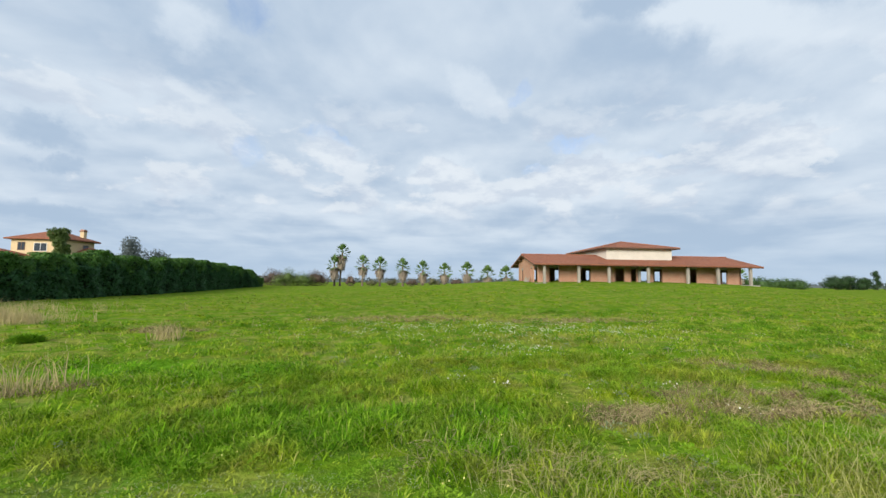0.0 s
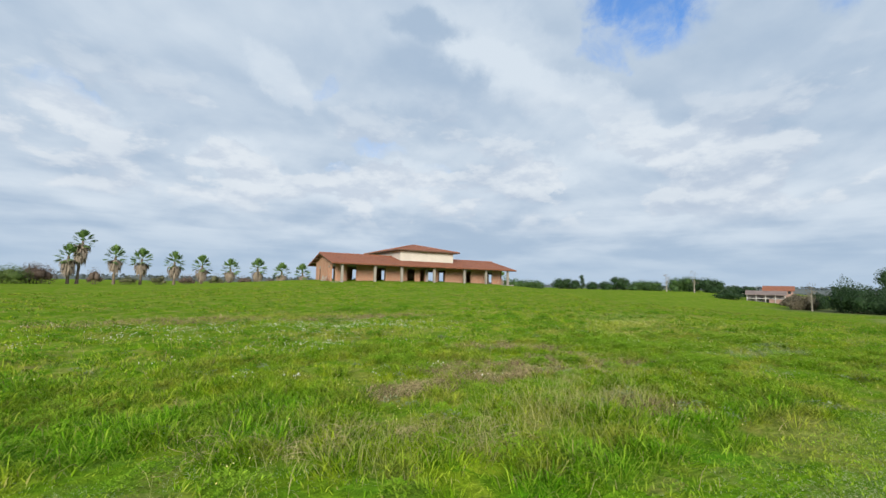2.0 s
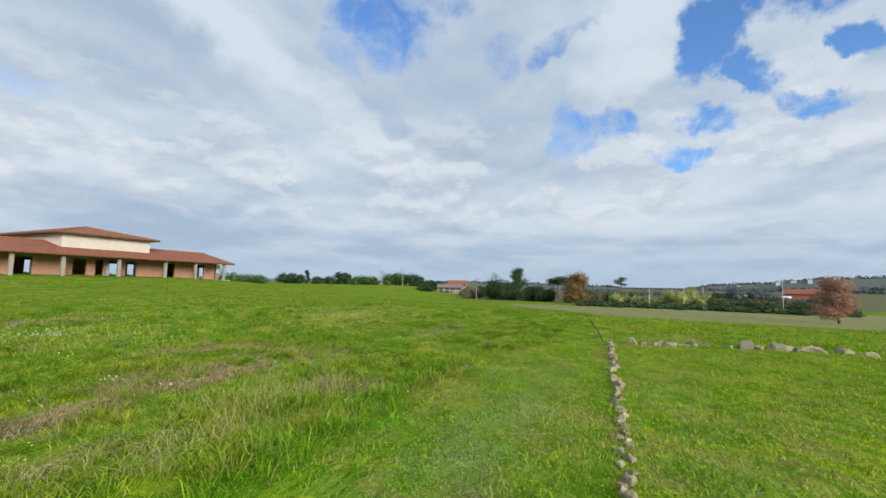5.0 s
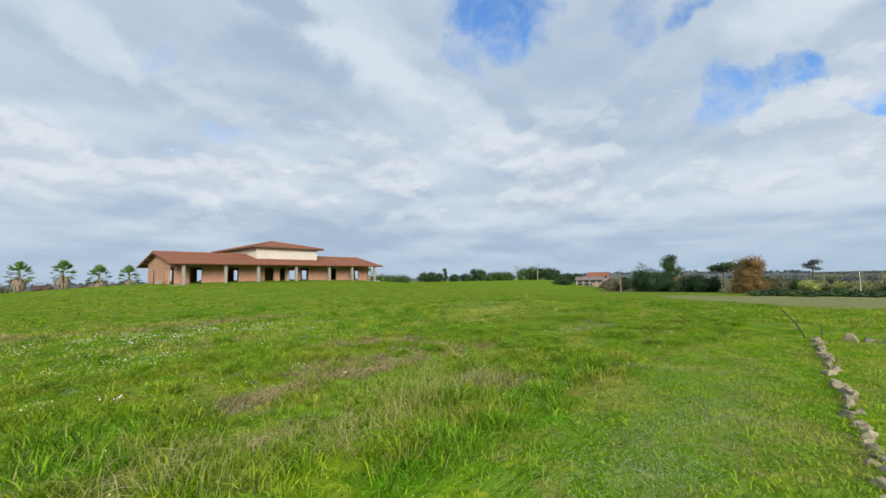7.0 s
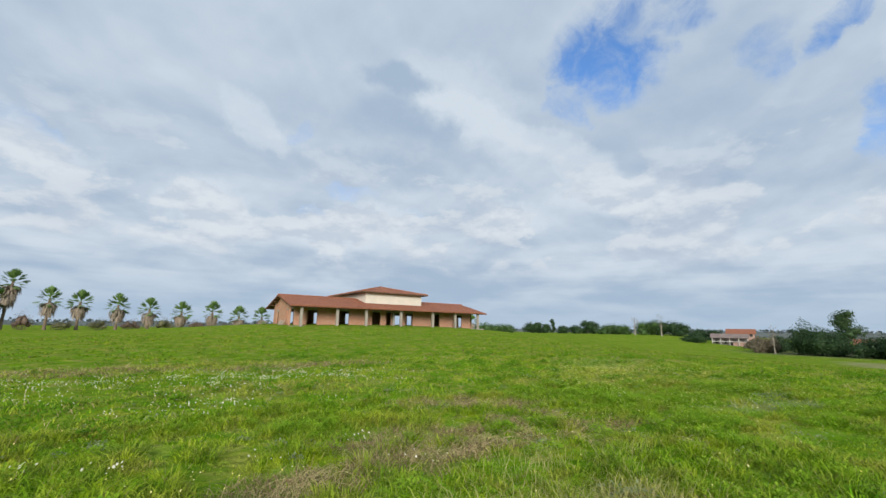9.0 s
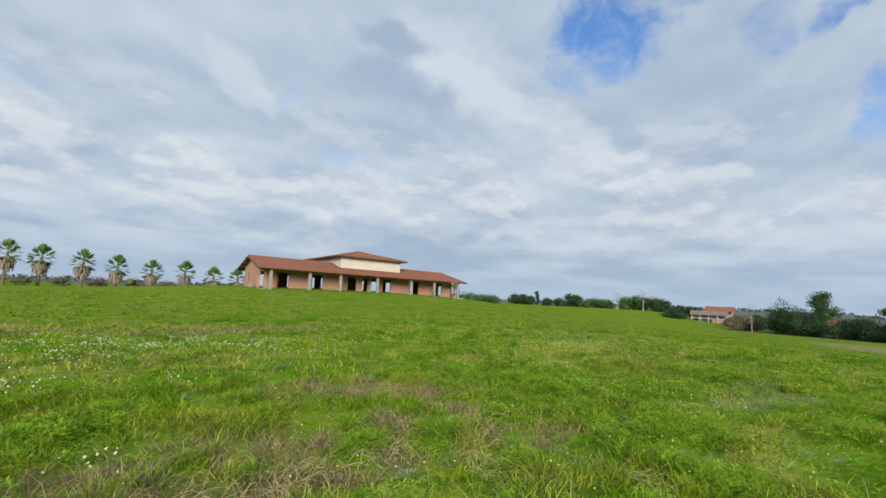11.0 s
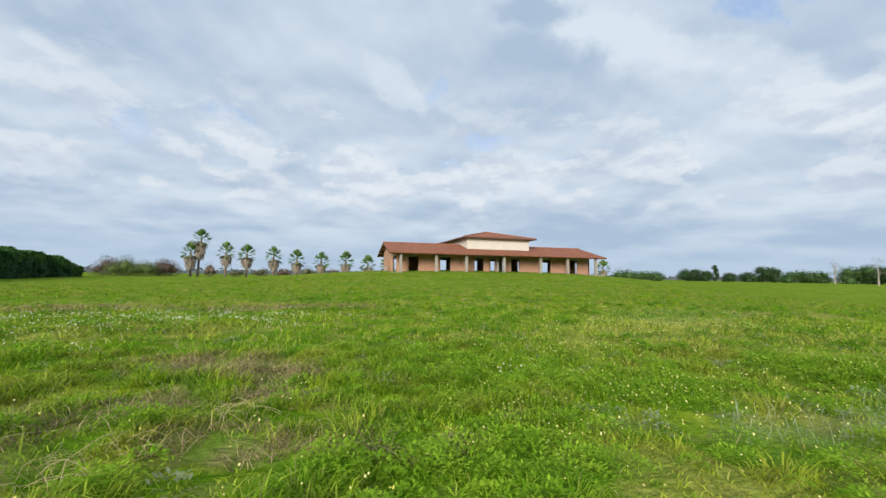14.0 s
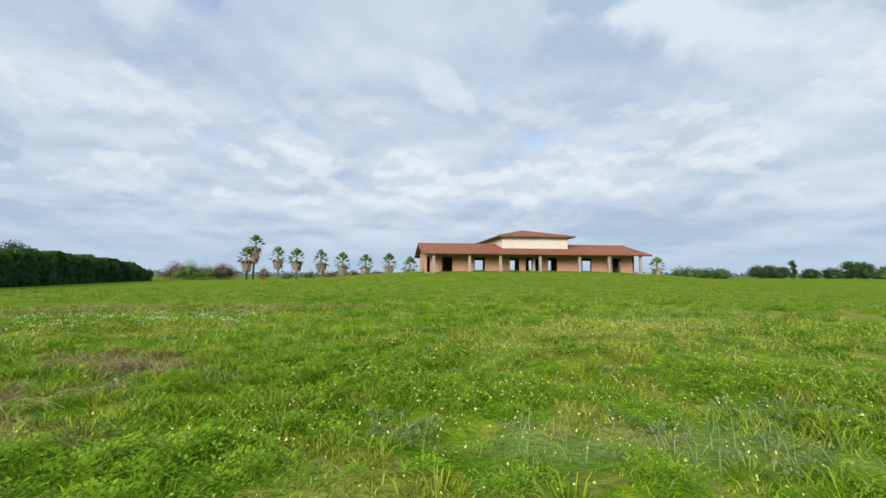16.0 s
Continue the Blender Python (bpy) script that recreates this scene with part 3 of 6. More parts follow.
M_IRON = worn("rusty_rod", (0.075, 0.062, 0.05), (0.055, 0.05, 0.042), (0.12, 0.07, 0.04), 3.0, 20.0, 0.7, 0.2, 0.002)
M_GLASS = Nodes("dark_window_glass").done((0.035, 0.042, 0.05), 0.08, 0, 0.6)
M_FRAME = worn("brown_window_frame", (0.17, 0.085, 0.05), (0.14, 0.07, 0.045), (0.11, 0.06, 0.04), 2.0, 14.0, 0.6, 0.1, 0.002)
M_CAR = Nodes("white_car_paint").done((0.78, 0.78, 0.77), 0.25, 0, 0.5)
M_TYRE = worn("tyre_rubber", (0.02, 0.02, 0.02), (0.03, 0.03, 0.03), (0.04, 0.04, 0.04), 2.0, 14.0, 0.9, 0.1, 0.002)


# ---------- mesh helpers ----------
def solid(name, bm, material, parent=None):
    me = bpy.data.meshes.new(name)
    bm.normal_update()
    bm.to_mesh(me)
    bm.free()
    for m in material if isinstance(material, list) else [material]:
        me.materials.append(m)
    ob = new(name, me)
    if parent:
        ob.parent = parent
    return ob


def part(name, bm, material, parent, label=""):
    ob = solid(name, bm, material, parent)
    return tagged(ob, label) if label else ob


def thing(name, x, y, z, label, category, group="", kind="", turn=0):
    ob = new(name)
    ob.empty_display_size = 0.3
    ob.matrix_world = pose(x, y, z, 0, 0, turn)
    return tagged(ob, label, category, group, kind)


def box(bm, x0, x1, y0, y1, z0, z1, bevel=0.0):
    r = bmesh.ops.create_cube(bm, size=1.0)
    for v in r["verts"]:
        v.co = ((x0 + x1) / 2 + v.co.x * (x1 - x0), (y0 + y1) / 2 + v.co.y * (y1 - y0), (z0 + z1) / 2 + v.co.z * (z1 - z0))
    if bevel:
        es = {e for v in r["verts"] for e in v.link_edges}
        bmesh.ops.bevel(bm, geom=list(es), offset=bevel, segments=1, affect="EDGES")
    return bm


def tube(bm, pts, radii, sides=8):
    """A bent tapered tube through the points."""
    rings = []
    for i, p in enumerate(pts):
        p = Vector(p)
        d = (Vector(pts[min(i + 1, len(pts) - 1)]) - Vector(pts[max(i - 1, 0)])).normalized()
        u = d.orthogonal().normalized() if abs(d.z) < 0.9 else Vector((1, 0, 0)) - d * d.x
        u.normalize()
        w = d.cross(u)
        rings.append([bm.verts.new(p + (u * math.cos(a) + w * math.sin(a)) * radii[i]) for a in [2 * math.pi * k / sides for k in range(sides)]])
    for a, b in zip(rings, rings[1:]):
        for k in range(sides):
            bm.faces.new((a[k], a[(k + 1) % sides], b[(k + 1) % sides], b[k]))
    bm.faces.new(rings[-1])
    bm.faces.new(rings[0][::-1])
    return bm


def slab(bm, corners, thick):
    """A flat plate with the given top corners, thick downwards."""
    top = [bm.verts.new(c) for c in corners]
    low = [bm.verts.new((c[0], c[1], c[2] - thick)) for c in corners]
    bm.faces.new(top)
    bm.faces.new(low[::-1])
    n = len(top)
    for i in range(n):
        bm.faces.new((top[i], low[i], low[(i + 1) % n], top[(i + 1) % n]))
    bmesh.ops.recalc_face_normals(bm, faces=bm.faces[:])
    return bm


def tri_mesh(name, verts, faces, material, parent=None):
    """A mesh object from arrays of vertices and triangles."""
    me = bpy.data.meshes.new(name)
    verts, faces = np.asarray(verts, np.float32), np.asarray(faces, np.int32)
    me.vertices.add(len(verts))
    me.vertices.foreach_set("co", verts.ravel())
    me.loops.add(faces.size)
    me.loops.foreach_set("vertex_index", faces.ravel())
    me.polygons.add(len(faces))
    me.polygons.foreach_set("loop_start", np.arange(0, faces.size, 3, dtype=np.int32))
    me.update(calc_edges=True)
    me.materials.append(material)
    ob = new(name, me)
    if parent:
        ob.parent = parent
    return ob


rng = np.random.default_rng(7)


def height(x, y):
    """The lie of the land: a low mound under the building, falling away to the east."""
    x, y = np.asarray(x, float), np.asarray(y, float)
    m = 2.42 * np.exp(-(np.abs((x - 38) / 37) ** 3 + ((y - 75) / 32) ** 2))
    u = np.clip((0.95 * x - 0.3 * y - 15) / 90, 0, 1)
    q = np.clip((62 - y + 0.25 * x) / 55, 0, 1)
    fall = -3.3 * u * u * (3 - 2 * u) * q * q * (3 - 2 * q)
    near = 0.3 * np.exp(-((x - 2) ** 2 + (y + 2) ** 2) / 100.0)
    v = np.clip((y - 50) / 50, 0, 1)
    rise = 0.6 * v * v * (3 - 2 * v)
    return m - 0.6 + fall + near + rise


TABLE = np.random.default_rng(31).random((256, 256))


def patchy(x, y, size):
    """Smooth random hills of about the given size, 0 to 1."""
    u, v = x / size + 1000, y / size + 1000
    i, j = np.floor(u).astype(int), np.floor(v).astype(int)
    a, b = u - i, v - j
    a, b = a * a * (3 - 2 * a), b * b * (3 - 2 * b)
    i0, i1, j0, j1 = i % 256, (i + 1) % 256, j % 256, (j + 1) % 256
    return (TABLE[i0, j0] * (1 - a) + TABLE[i1, j0] * a) * (1 - b) + (TABLE[i0, j1] * (1 - a) + TABLE[i1, j1] * a) * b


def lumps(x, y):
    """Small unevenness of the turf."""
    return 0.035 * np.sin(1.9 * x + 0.7 * y) * np.sin(1.3 * y - 0.5 * x + 1.0) + 0.025 * np.sin(3.7 * x - 1.1 * y + 2) * np.sin(4.1 * y + 0.9 * x)


def mown(x, y):
    """1 on the short mown grass by the stone rows, 0 in the meadow."""
    edge = np.interp(x, [-7, -3, -1, -0.5, 0.8, 2.3, 3.5, 5.4, 7.4, 11, 13.8, 16.4, 18], [4.5, 4.4, 4.25, 3.9, 2.8, 2.0, 1.9, 1.65, 1.65, 1.7, 1.2, -0.2, -0.8]) + 0.12 * np.sin(1.7 * x)
    return np.clip((edge - y) / 0.35 + 0.5, 0, 1) * np.clip((18 - x) / 2, 0, 1)


def clumpy(x, y):
    """How tall the growth stands: clumps about half a metre wide with low gaps between."""
    n = 0.45 * patchy(x, y, 0.42) + 0.35 * patchy(x + 7, y, 1.1) + 0.20 * patchy(x, y + 9, 2.6)
    return np.clip((n - 0.5) * 2.4 + 0.5, 0, 1)


def turf(x, y):
    x, y = np.asarray(x, float), np.asarray(y, float)
    d = np.hypot(x - 8, y - 8)
    hummock = 0.11 * (clumpy(x, y) - 0.45) * (1 - mown(x, y)) * np.clip((45 - d) / 20, 0, 1)
    return height(x, y) + lumps(x, y) * np.clip((90 - d) / 40, 0, 1) + hummock


def up(x, y):
    return float(turf(x, y))


# ---------- ground, one sheet to the horizon ----------
def ground_sheet():
    def steps(lo, hi, fine):
        """Even fine steps from lo to hi, then ever longer ones out to the horizon."""
        out = 0.35 * (1.083 ** np.arange(1, 85) - 1) / 0.083
        out = np.append(out[out < 3400], 3600.0)
        return np.concatenate([lo - out[::-1], np.arange(lo, hi, fine), hi + out])

    gx, gy = steps(-12, 27, 0.24), steps(-10, 22, 0.22)
    X, Y = np.meshgrid(gx, gy)
    Z = turf(X, Y)
    idx = np.arange(X.size).reshape(X.shape)
    a, b, c, d = idx[:-1, :-1].ravel(), idx[:-1, 1:].ravel(), idx[1:, 1:].ravel(), idx[1:, :-1].ravel()
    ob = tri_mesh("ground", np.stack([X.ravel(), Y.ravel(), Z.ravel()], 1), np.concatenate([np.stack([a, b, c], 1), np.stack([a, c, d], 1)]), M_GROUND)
    ob.data.polygons.foreach_set("use_smooth", np.ones(len(ob.data.polygons), bool))
    tagged(ob, "grassy meadow sloping up to a low mound", "ground", kind="structure")


ground_sheet()


def wpart(name, bm, material, parent, label=""):
    """A part whose mesh is given in the world's coordinates."""
    ob = part(name, bm, material, parent, label)
    up_to = Matrix.Identity(4)
    p = parent
    while p:
        up_to = p.matrix_basis @ up_to if p.type == "EMPTY" else up_to
        p = p.parent
    if parent.type == "EMPTY":
        ob.matrix_parent_inverse = up_to.inverted()
    return ob


# ---------- the unfinished brick building on the mound ----------
FLOOR = 1.55
EAVE, RIDGE, XL, XR, YF, YM, YB = 4.66, 6.74, 18.75, 57.9, 64.8, 73.15, 81.5
WF, WB, WL, WR = 68.6, 78.3, 19.6, 57.0        # outer faces of the walls


def roof_z(y):
    return EAVE + (RIDGE - EAVE) * (1 - abs(y - YM) / (YM - YF))


def wall_run(thing_, axis, fixed, thick, a, b, z0, z1, openings, name, material, lintel=2.55):
    """A wall with real openings: a piece of masonry between them and a lintel over each."""
    at = a
    spans = []
    for o in sorted(openings):
        spans.append((at, o[0], z0, z1))
        top = o[2] if len(o) > 2 else lintel
        spans.append((o[0], o[1], z0 + top, z1))
        if len(o) > 3:
            spans.append((o[0], o[1], z0, z0 + o[3]))
        at = o[1]
    spans.append((at, b, z0, z1))
    for s0, s1, b0, b1 in spans:
        if s1 - s0 < 0.02 or b1 - b0 < 0.02:
            continue
        if axis == "x":
            bm = box(bmesh.new(), s0, s1, fixed, fixed + thick, b0, b1)
        else:
            bm = box(bmesh.new(), fixed, fixed + thick, s0, s1, b0, b1)
        wpart(name if b0 == z0 else "lintel", bm, material if b0 == z0 else M_CONC, thing_)


def gable(thing_, x, thick, y0, y1, z0, material, name, openings=()):
    """A gable wall that follows the roof's slopes, with openings below the plate."""
    plate = z0 + 2.75
    wall_run(thing_, "y", x, thick, y0, y1, z0, plate, openings, name, material)
    bm = bmesh.new()
    prof = [(y0, plate), (y1, plate), (y1, max(roof_z(y1) - 0.2, plate + 0.02)), (YM, roof_z(YM) - 0.2), (y0, max(roof_z(y0) - 0.2, plate + 0.02))]
    f = [bm.verts.new((x, y, z)) for y, z in prof]
    g = [bm.verts.new((x + thick, y, z)) for y, z in prof]
    bm.faces.new(f)
    bm.faces.new(g[::-1])
    for i in range(5):
        bm.faces.new((f[i], f[(i + 1) % 5], g[(i + 1) % 5], g[i]))
    bmesh.ops.recalc_face_normals(bm, faces=bm.faces[:])
    wpart("gable", bm, material, thing_)


def building():
    b = thing("unfinished_house", 38.3, 73, FLOOR, "long unfinished brick house with columned porch and terracotta tile roofs", "house")
    bm = box(bmesh.new(), 19.2, 57.5, 65.2, 80.0, FLOOR - 0.55, FLOOR, 0.03)
    wpart("floor_slab", bm, M_SLAB, b, "bare concrete floor slab")
    front = [(19.95, 20.45), (22.5, 24.2), (27.95, 29.75), (34.1, 35.8), (36.9, 37.98), (38.7, 39.9), (40.97, 42.6), (47.1, 48.9), (52.85, 54.45)]
    wall_run(b, "x", WF, 0.3, 19.95, 56.9, FLOOR, FLOOR + 3.6, front, "wall", M_BRICK, 2.62)
    rear = [(21.7, 23.2), (27.0, 28.1), (30.5, 32.1), (33.3, 34.05), (37.4, 38.6), (41.4, 42.4), (44.0, 46.1), (47.45, 48.65), (52.7, 54.5)]
    rear = [(6 + (p - 6) * 0.985, 6 + (q - 6) * 0.985) for p, q in rear]
    wall_run(b, "x", WB - 0.3, 0.3, 19.95, 56.9, FLOOR, FLOOR + 3.45, rear, "wall", M_BRICK, 2.5)
    gable(b, WL, 0.3, WF, WB, FLOOR, M_BRICK, "wall", [(68.95, 70.0, 2.55), (75.0, 76.1, 2.3)])
    # panel added so that the open side doorway reads dark
    wpart("side_doorway_panel", box(bmesh.new(), WL + 0.12, WL + 0.17, 75.0, 76.1, FLOOR, FLOOR + 2.3), M_WOOD, b, "dark brown panel filling the side doorway")
    gable(b, WR - 0.3, 0.3, WF, WB, FLOOR, M_BRICK, "wall", [(71.7, 73.1, 2.3)])
    # unseen slab added over the rooms to keep their inside dark
    bm = box(bmesh.new(), 19.95, 56.65, WF + 0.3, WB - 0.3, FLOOR + 2.95, FLOOR + 3.1)
    wpart("unseen_ceiling_slab", bm, M_SLAB, b)
    # porch columns, and the short brick returns at the porch's end
    for x in (20.70, 26.49, 31.6, 38.33, 45.2, 50.5, 56.23):
        bm = box(bmesh.new(), x - 0.20, x + 0.20, 65.45, 65.85, FLOOR, roof_z(65.65) - 0.42, 0.02)
        wpart("column", bm, M_CONC, b)
    bm = box(bmesh.new(), 38.02, 38.42, 68.05, 68.45, FLOOR, FLOOR + 3.2, 0.02)
    wpart("inner_column", bm, M_CONC, b)
    # eave beam along the columns
    bm = box(bmesh.new(), 19.4, 57.3, 65.5, 65.8, roof_z(65.65) - 0.42, roof_z(65.65) - 0.2, 0.015)
    wpart("eave_beam", bm, M_WOOD, b, "dark timber eave beam")
    # main roof: two slopes of tile over boards, rafters under the verges and eaves
    bx0, bx1, by0, by1 = 33.0, 44.9, 69.4, 85.4
    th = 0.14
    wpart("front_roof_slope", slab(bmesh.new(), [(XL, YF, EAVE), (XR, YF, EAVE), (XR, YM, RIDGE), (XL, YM, RIDGE)], th), M_TILE_X, b, "terracotta tiled front slope")
    wpart("rear_roof_slope", slab(bmesh.new(), [(XR, YB, EAVE), (XL, YB, EAVE), (XL, YM, RIDGE), (XR, YM, RIDGE)], th), M_TILE_X, b, "terracotta tiled rear slope")
    for y0, y1 in ((YF + 0.02, YM - 0.03), (YB - 0.02, YM + 0.03)):
        wpart("roof_boarding", slab(bmesh.new(), [(XL + 0.03, y0, roof_z(y0) - th - 0.003), (XR - 0.03, y0, roof_z(y0) - th - 0.003), (XR - 0.03, y1, roof_z(y1) - th - 0.003), (XL + 0.03, y1, roof_z(y1) - th - 0.003)], 0.03), M_BOARD, b)
    # verge boards and purlin ends at the gables
    for x in (XL, XR):
        for ya in (YF, YB):
            s = 0.05 if x == XL else -0.05
            bm = bmesh.new()
            slab(bm, [(x, ya, roof_z(ya) - th - 0.005), (x + s, ya, roof_z(ya) - th - 0.005), (x + s, YM, RIDGE - th - 0.005), (x, YM, RIDGE - th - 0.005)], 0.16)
            wpart("verge_board", bm, M_WOOD, b)
    for y in (65.65, 68.0, 70.5, YM, 75.8, 78.3, 80.6):
        for x0, x1 in ((XL + 0.08, WL + 0.28), (WR - 0.28, XR - 0.08)):
            bm = box(bmesh.new(), x0, x1, y - 0.08, y + 0.08, roof_z(y) - th - 0.30, roof_z(y) - th - 0.06)
            wpart("purlin", bm, M_WOOD, b)
    x = XL + 0.5
    while x < XR:
        bm = slab(bmesh.new(), [(x, YF + 0.05, roof_z(YF + 0.05) - th - 0.035), (x + 0.09, YF + 0.05, roof_z(YF + 0.05) - th - 0.035), (x + 0.09, WF, roof_z(WF) - th - 0.035), (x, WF, roof_z(WF) - th - 0.035)], 0.12)
        wpart("rafter", bm, M_WOOD, b)
        x += 0.75
    # gutter-edge course of tiles, a little ragged
    bm = bmesh.new()
    r = random.Random(3)
    x = XL
    while x < XR - 0.1:
        dz = r.uniform(-0.015, 0.015)
        box(bm, x + 0.01, x + 0.23, YF - 0.07, YF + 0.16, EAVE - 0.05 + dz, EAVE + 0.045 + dz)
        x += 0.24
    tagged(wpart("eave_tile_course", bm, M_FASCIA, b), kind="stuff")
    bm = bmesh.new()
    x = XL
    while x < XR - 0.1:
        if not bx0 - 0.3 < x < bx1 + 0.1:
            dz = r.uniform(-0.012, 0.012)
            tube(bm, [(x, YM, RIDGE + dz), (x + 0.40, YM, RIDGE + dz + 0.015)], [0.11, 0.13], 8)
        x += 0.38
    tagged(wpart("ridge_tiles", bm, M_FASCIA, b), kind="stuff")
    # raised cream block with its own hipped roof
    top = 7.80
    for nm, s in (("block_wall", (bx0, bx1, by0, by0 + 0.3)), ("block_wall", (bx0, bx1, by1 - 0.3, by1)), ("block_wall", (bx0, bx0 + 0.3, by0 + 0.3, by1 - 0.3)), ("block_wall", (bx1 - 0.3, bx1, by0 + 0.3, by1 - 0.3))):
        bm = box(bmesh.new(), *s, FLOOR + 3.1, top)
        wpart(nm, bm, M_CREAM, b, "smooth cream rendered wall")
    ex0, ex1, ey0, ey1, ez, az = 32.0, 45.9, 68.45, 86.3, 7.92, 9.62
    ra, rb, cx = (cxm := (ex0 + ex1) / 2, ey0 + 7.3, az), (cxm, ey1 - 7.3, az), cxm
    A, B_, C, D = (ex0, ey0, ez), (ex1, ey0, ez), (ex1, ey1, ez), (ex0, ey1, ez)
    for nm, cs, mt in (("upper_roof_front", [A, B_, ra], M_TILE_X), ("upper_roof_side", [B_, C, rb, ra], M_TILE_Y), ("upper_roof_rear", [C, D, rb], M_TILE_X), ("upper_roof_side", [D, A, ra, rb], M_TILE_Y)):
        wpart(nm, slab(bmesh.new(), cs, 0.13), mt, b, "terracotta tiled hip slope")
    bm = box(bmesh.new(), ex0 + 0.05, ex1 - 0.05, ey0 + 0.05, ey1 - 0.05, ez - 0.19, ez - 0.135)
    wpart("upper_soffit", bm, M_BOARD, b, "dark timber soffit boards")
    for s in ((ex0, ex1, ey0 - 0.03, ey0 + 0.04), (ex0, ex1, ey1 - 0.04, ey1 + 0.03)):
        wpart("fascia", box(bmesh.new(), *s, ez - 0.22, ez - 0.02), M_WOOD, b)
    for s in ((ex0 - 0.03, ex0 + 0.04, ey0 + 0.04, ey1 - 0.04), (ex1 - 0.04, ex1 + 0.03, ey0 + 0.04, ey1 - 0.04)):
        wpart("fascia", box(bmesh.new(), *s, ez - 0.22, ez - 0.02), M_WOOD, b)
    for p, q in ((A, ra), (B_, ra), (C, rb), (D, rb), (ra, rb)):
        wpart("hip_tile_run", tube(bmesh.new(), [p, q], [0.10, 0.10], 8), M_FASCIA, b)


building()


def plank_stack():
    s = thing("leaning_boards", 19.2, 69.6, up(19.2, 69.6), "grey weathered boards leaning on the brick gable", "boards")
    r = random.Random(5)
    for i in range(7):
        y, w, h = 0.32 * i - 0.6, r.uniform(0.12, 0.18), r.uniform(0.7, 1.15)
        bm = box(bmesh.new(), -0.02, 0.02, -w / 2, w / 2, 0, h, 0.004)
        ob = part("board", bm, M_SLAB, s)
        ob.matrix_basis = pose(-0.35 - 0.03 * i, y, 0.0, r.uniform(-5, 5), r.uniform(10, 20), r.uniform(-4, 4))


plank_stack()


# ---------- plants ----------
def leaf_cloud(centres, normals, size, jitter=0.5, aspect=0.55, gen=None):
    """Small four-cornered leaves, bent at the middle, at the given places: arrays for tri_mesh."""
    g = gen or rng
    n = len(centres)
    d = normals + g.normal(0, jitter, (n, 3))
    d /= np.linalg.norm(d, axis=1, keepdims=True) + 1e-9
    t = np.cross(d, g.normal(0, 1, (n, 3)))
    t /= np.linalg.norm(t, axis=1, keepdims=True) + 1e-9
    s = np.cross(d, t)
    L = (size * g.uniform(0.6, 1.35, n))[:, None]
    a = centres - t * L * 0.5
    b = centres + s * L * aspect * 0.5 + d * L * 0.10
    c = centres + t * L * 0.5
    e = centres - s * L * aspect * 0.5 + d * L * 0.10
    v = np.stack([a, b, c, e], 1).reshape(-1, 3)
    k = np.arange(n)[:, None] * 4
    f = np.concatenate([k + [[0, 1, 2]], k + [[0, 2, 3]]])
    return v, f


def crown_points(lobes, n, g, shell=0.65):
    """Places and outward ways spread through the outer part of a set of ragged lobes (x, y, z, rx, ry, rz)."""
    lobes = np.array(lobes, float)
    area = lobes[:, 3] * lobes[:, 4] + lobes[:, 4] * lobes[:, 5]
    who = g.choice(len(lobes), n, p=area / area.sum())
    d = g.normal(0, 1, (n, 3))
    d /= np.linalg.norm(d, axis=1, keepdims=True)
    rad = shell + (1.06 - shell) * g.random(n) ** 0.6
    wob = 1 + 0.16 * np.sin(5 * d[:, 0] + 3 * d[:, 2] + who) * np.sin(6 * d[:, 1] + who * 1.7)
    return lobes[who, :3] + d * lobes[who, 3:] * (rad * wob)[:, None], d


def with_masses(v, f, lobes, k, seed):
    """Adds the dense inner masses of a crown to its leaves: a ragged lump in each lobe."""
    bm = bmesh.new()
    bmesh.ops.create_icosphere(bm, subdivisions=2, radius=1.0)
    co = np.array([q.co[:] for q in bm.verts])
    fa = np.array([[q.index for q in p.verts] for p in bm.faces])
    bm.free()
    V, F, at = [v], [f], len(v)
    for i, (x, y, z, a, b, c) in enumerate(lobes):
        wob = 1 + 0.22 * np.sin(4 * co[:, 0] + 3 * co[:, 1] + i + seed) * np.sin(5 * co[:, 2] + 2 * co[:, 0] + 2 * i)
        V.append(co * np.array([[a, b, c]]) * (k * wob)[:, None] + [[x, y, z]])
        F.append(fa + at)
        at += len(co)
    return np.concatenate(V), np.concatenate(F)


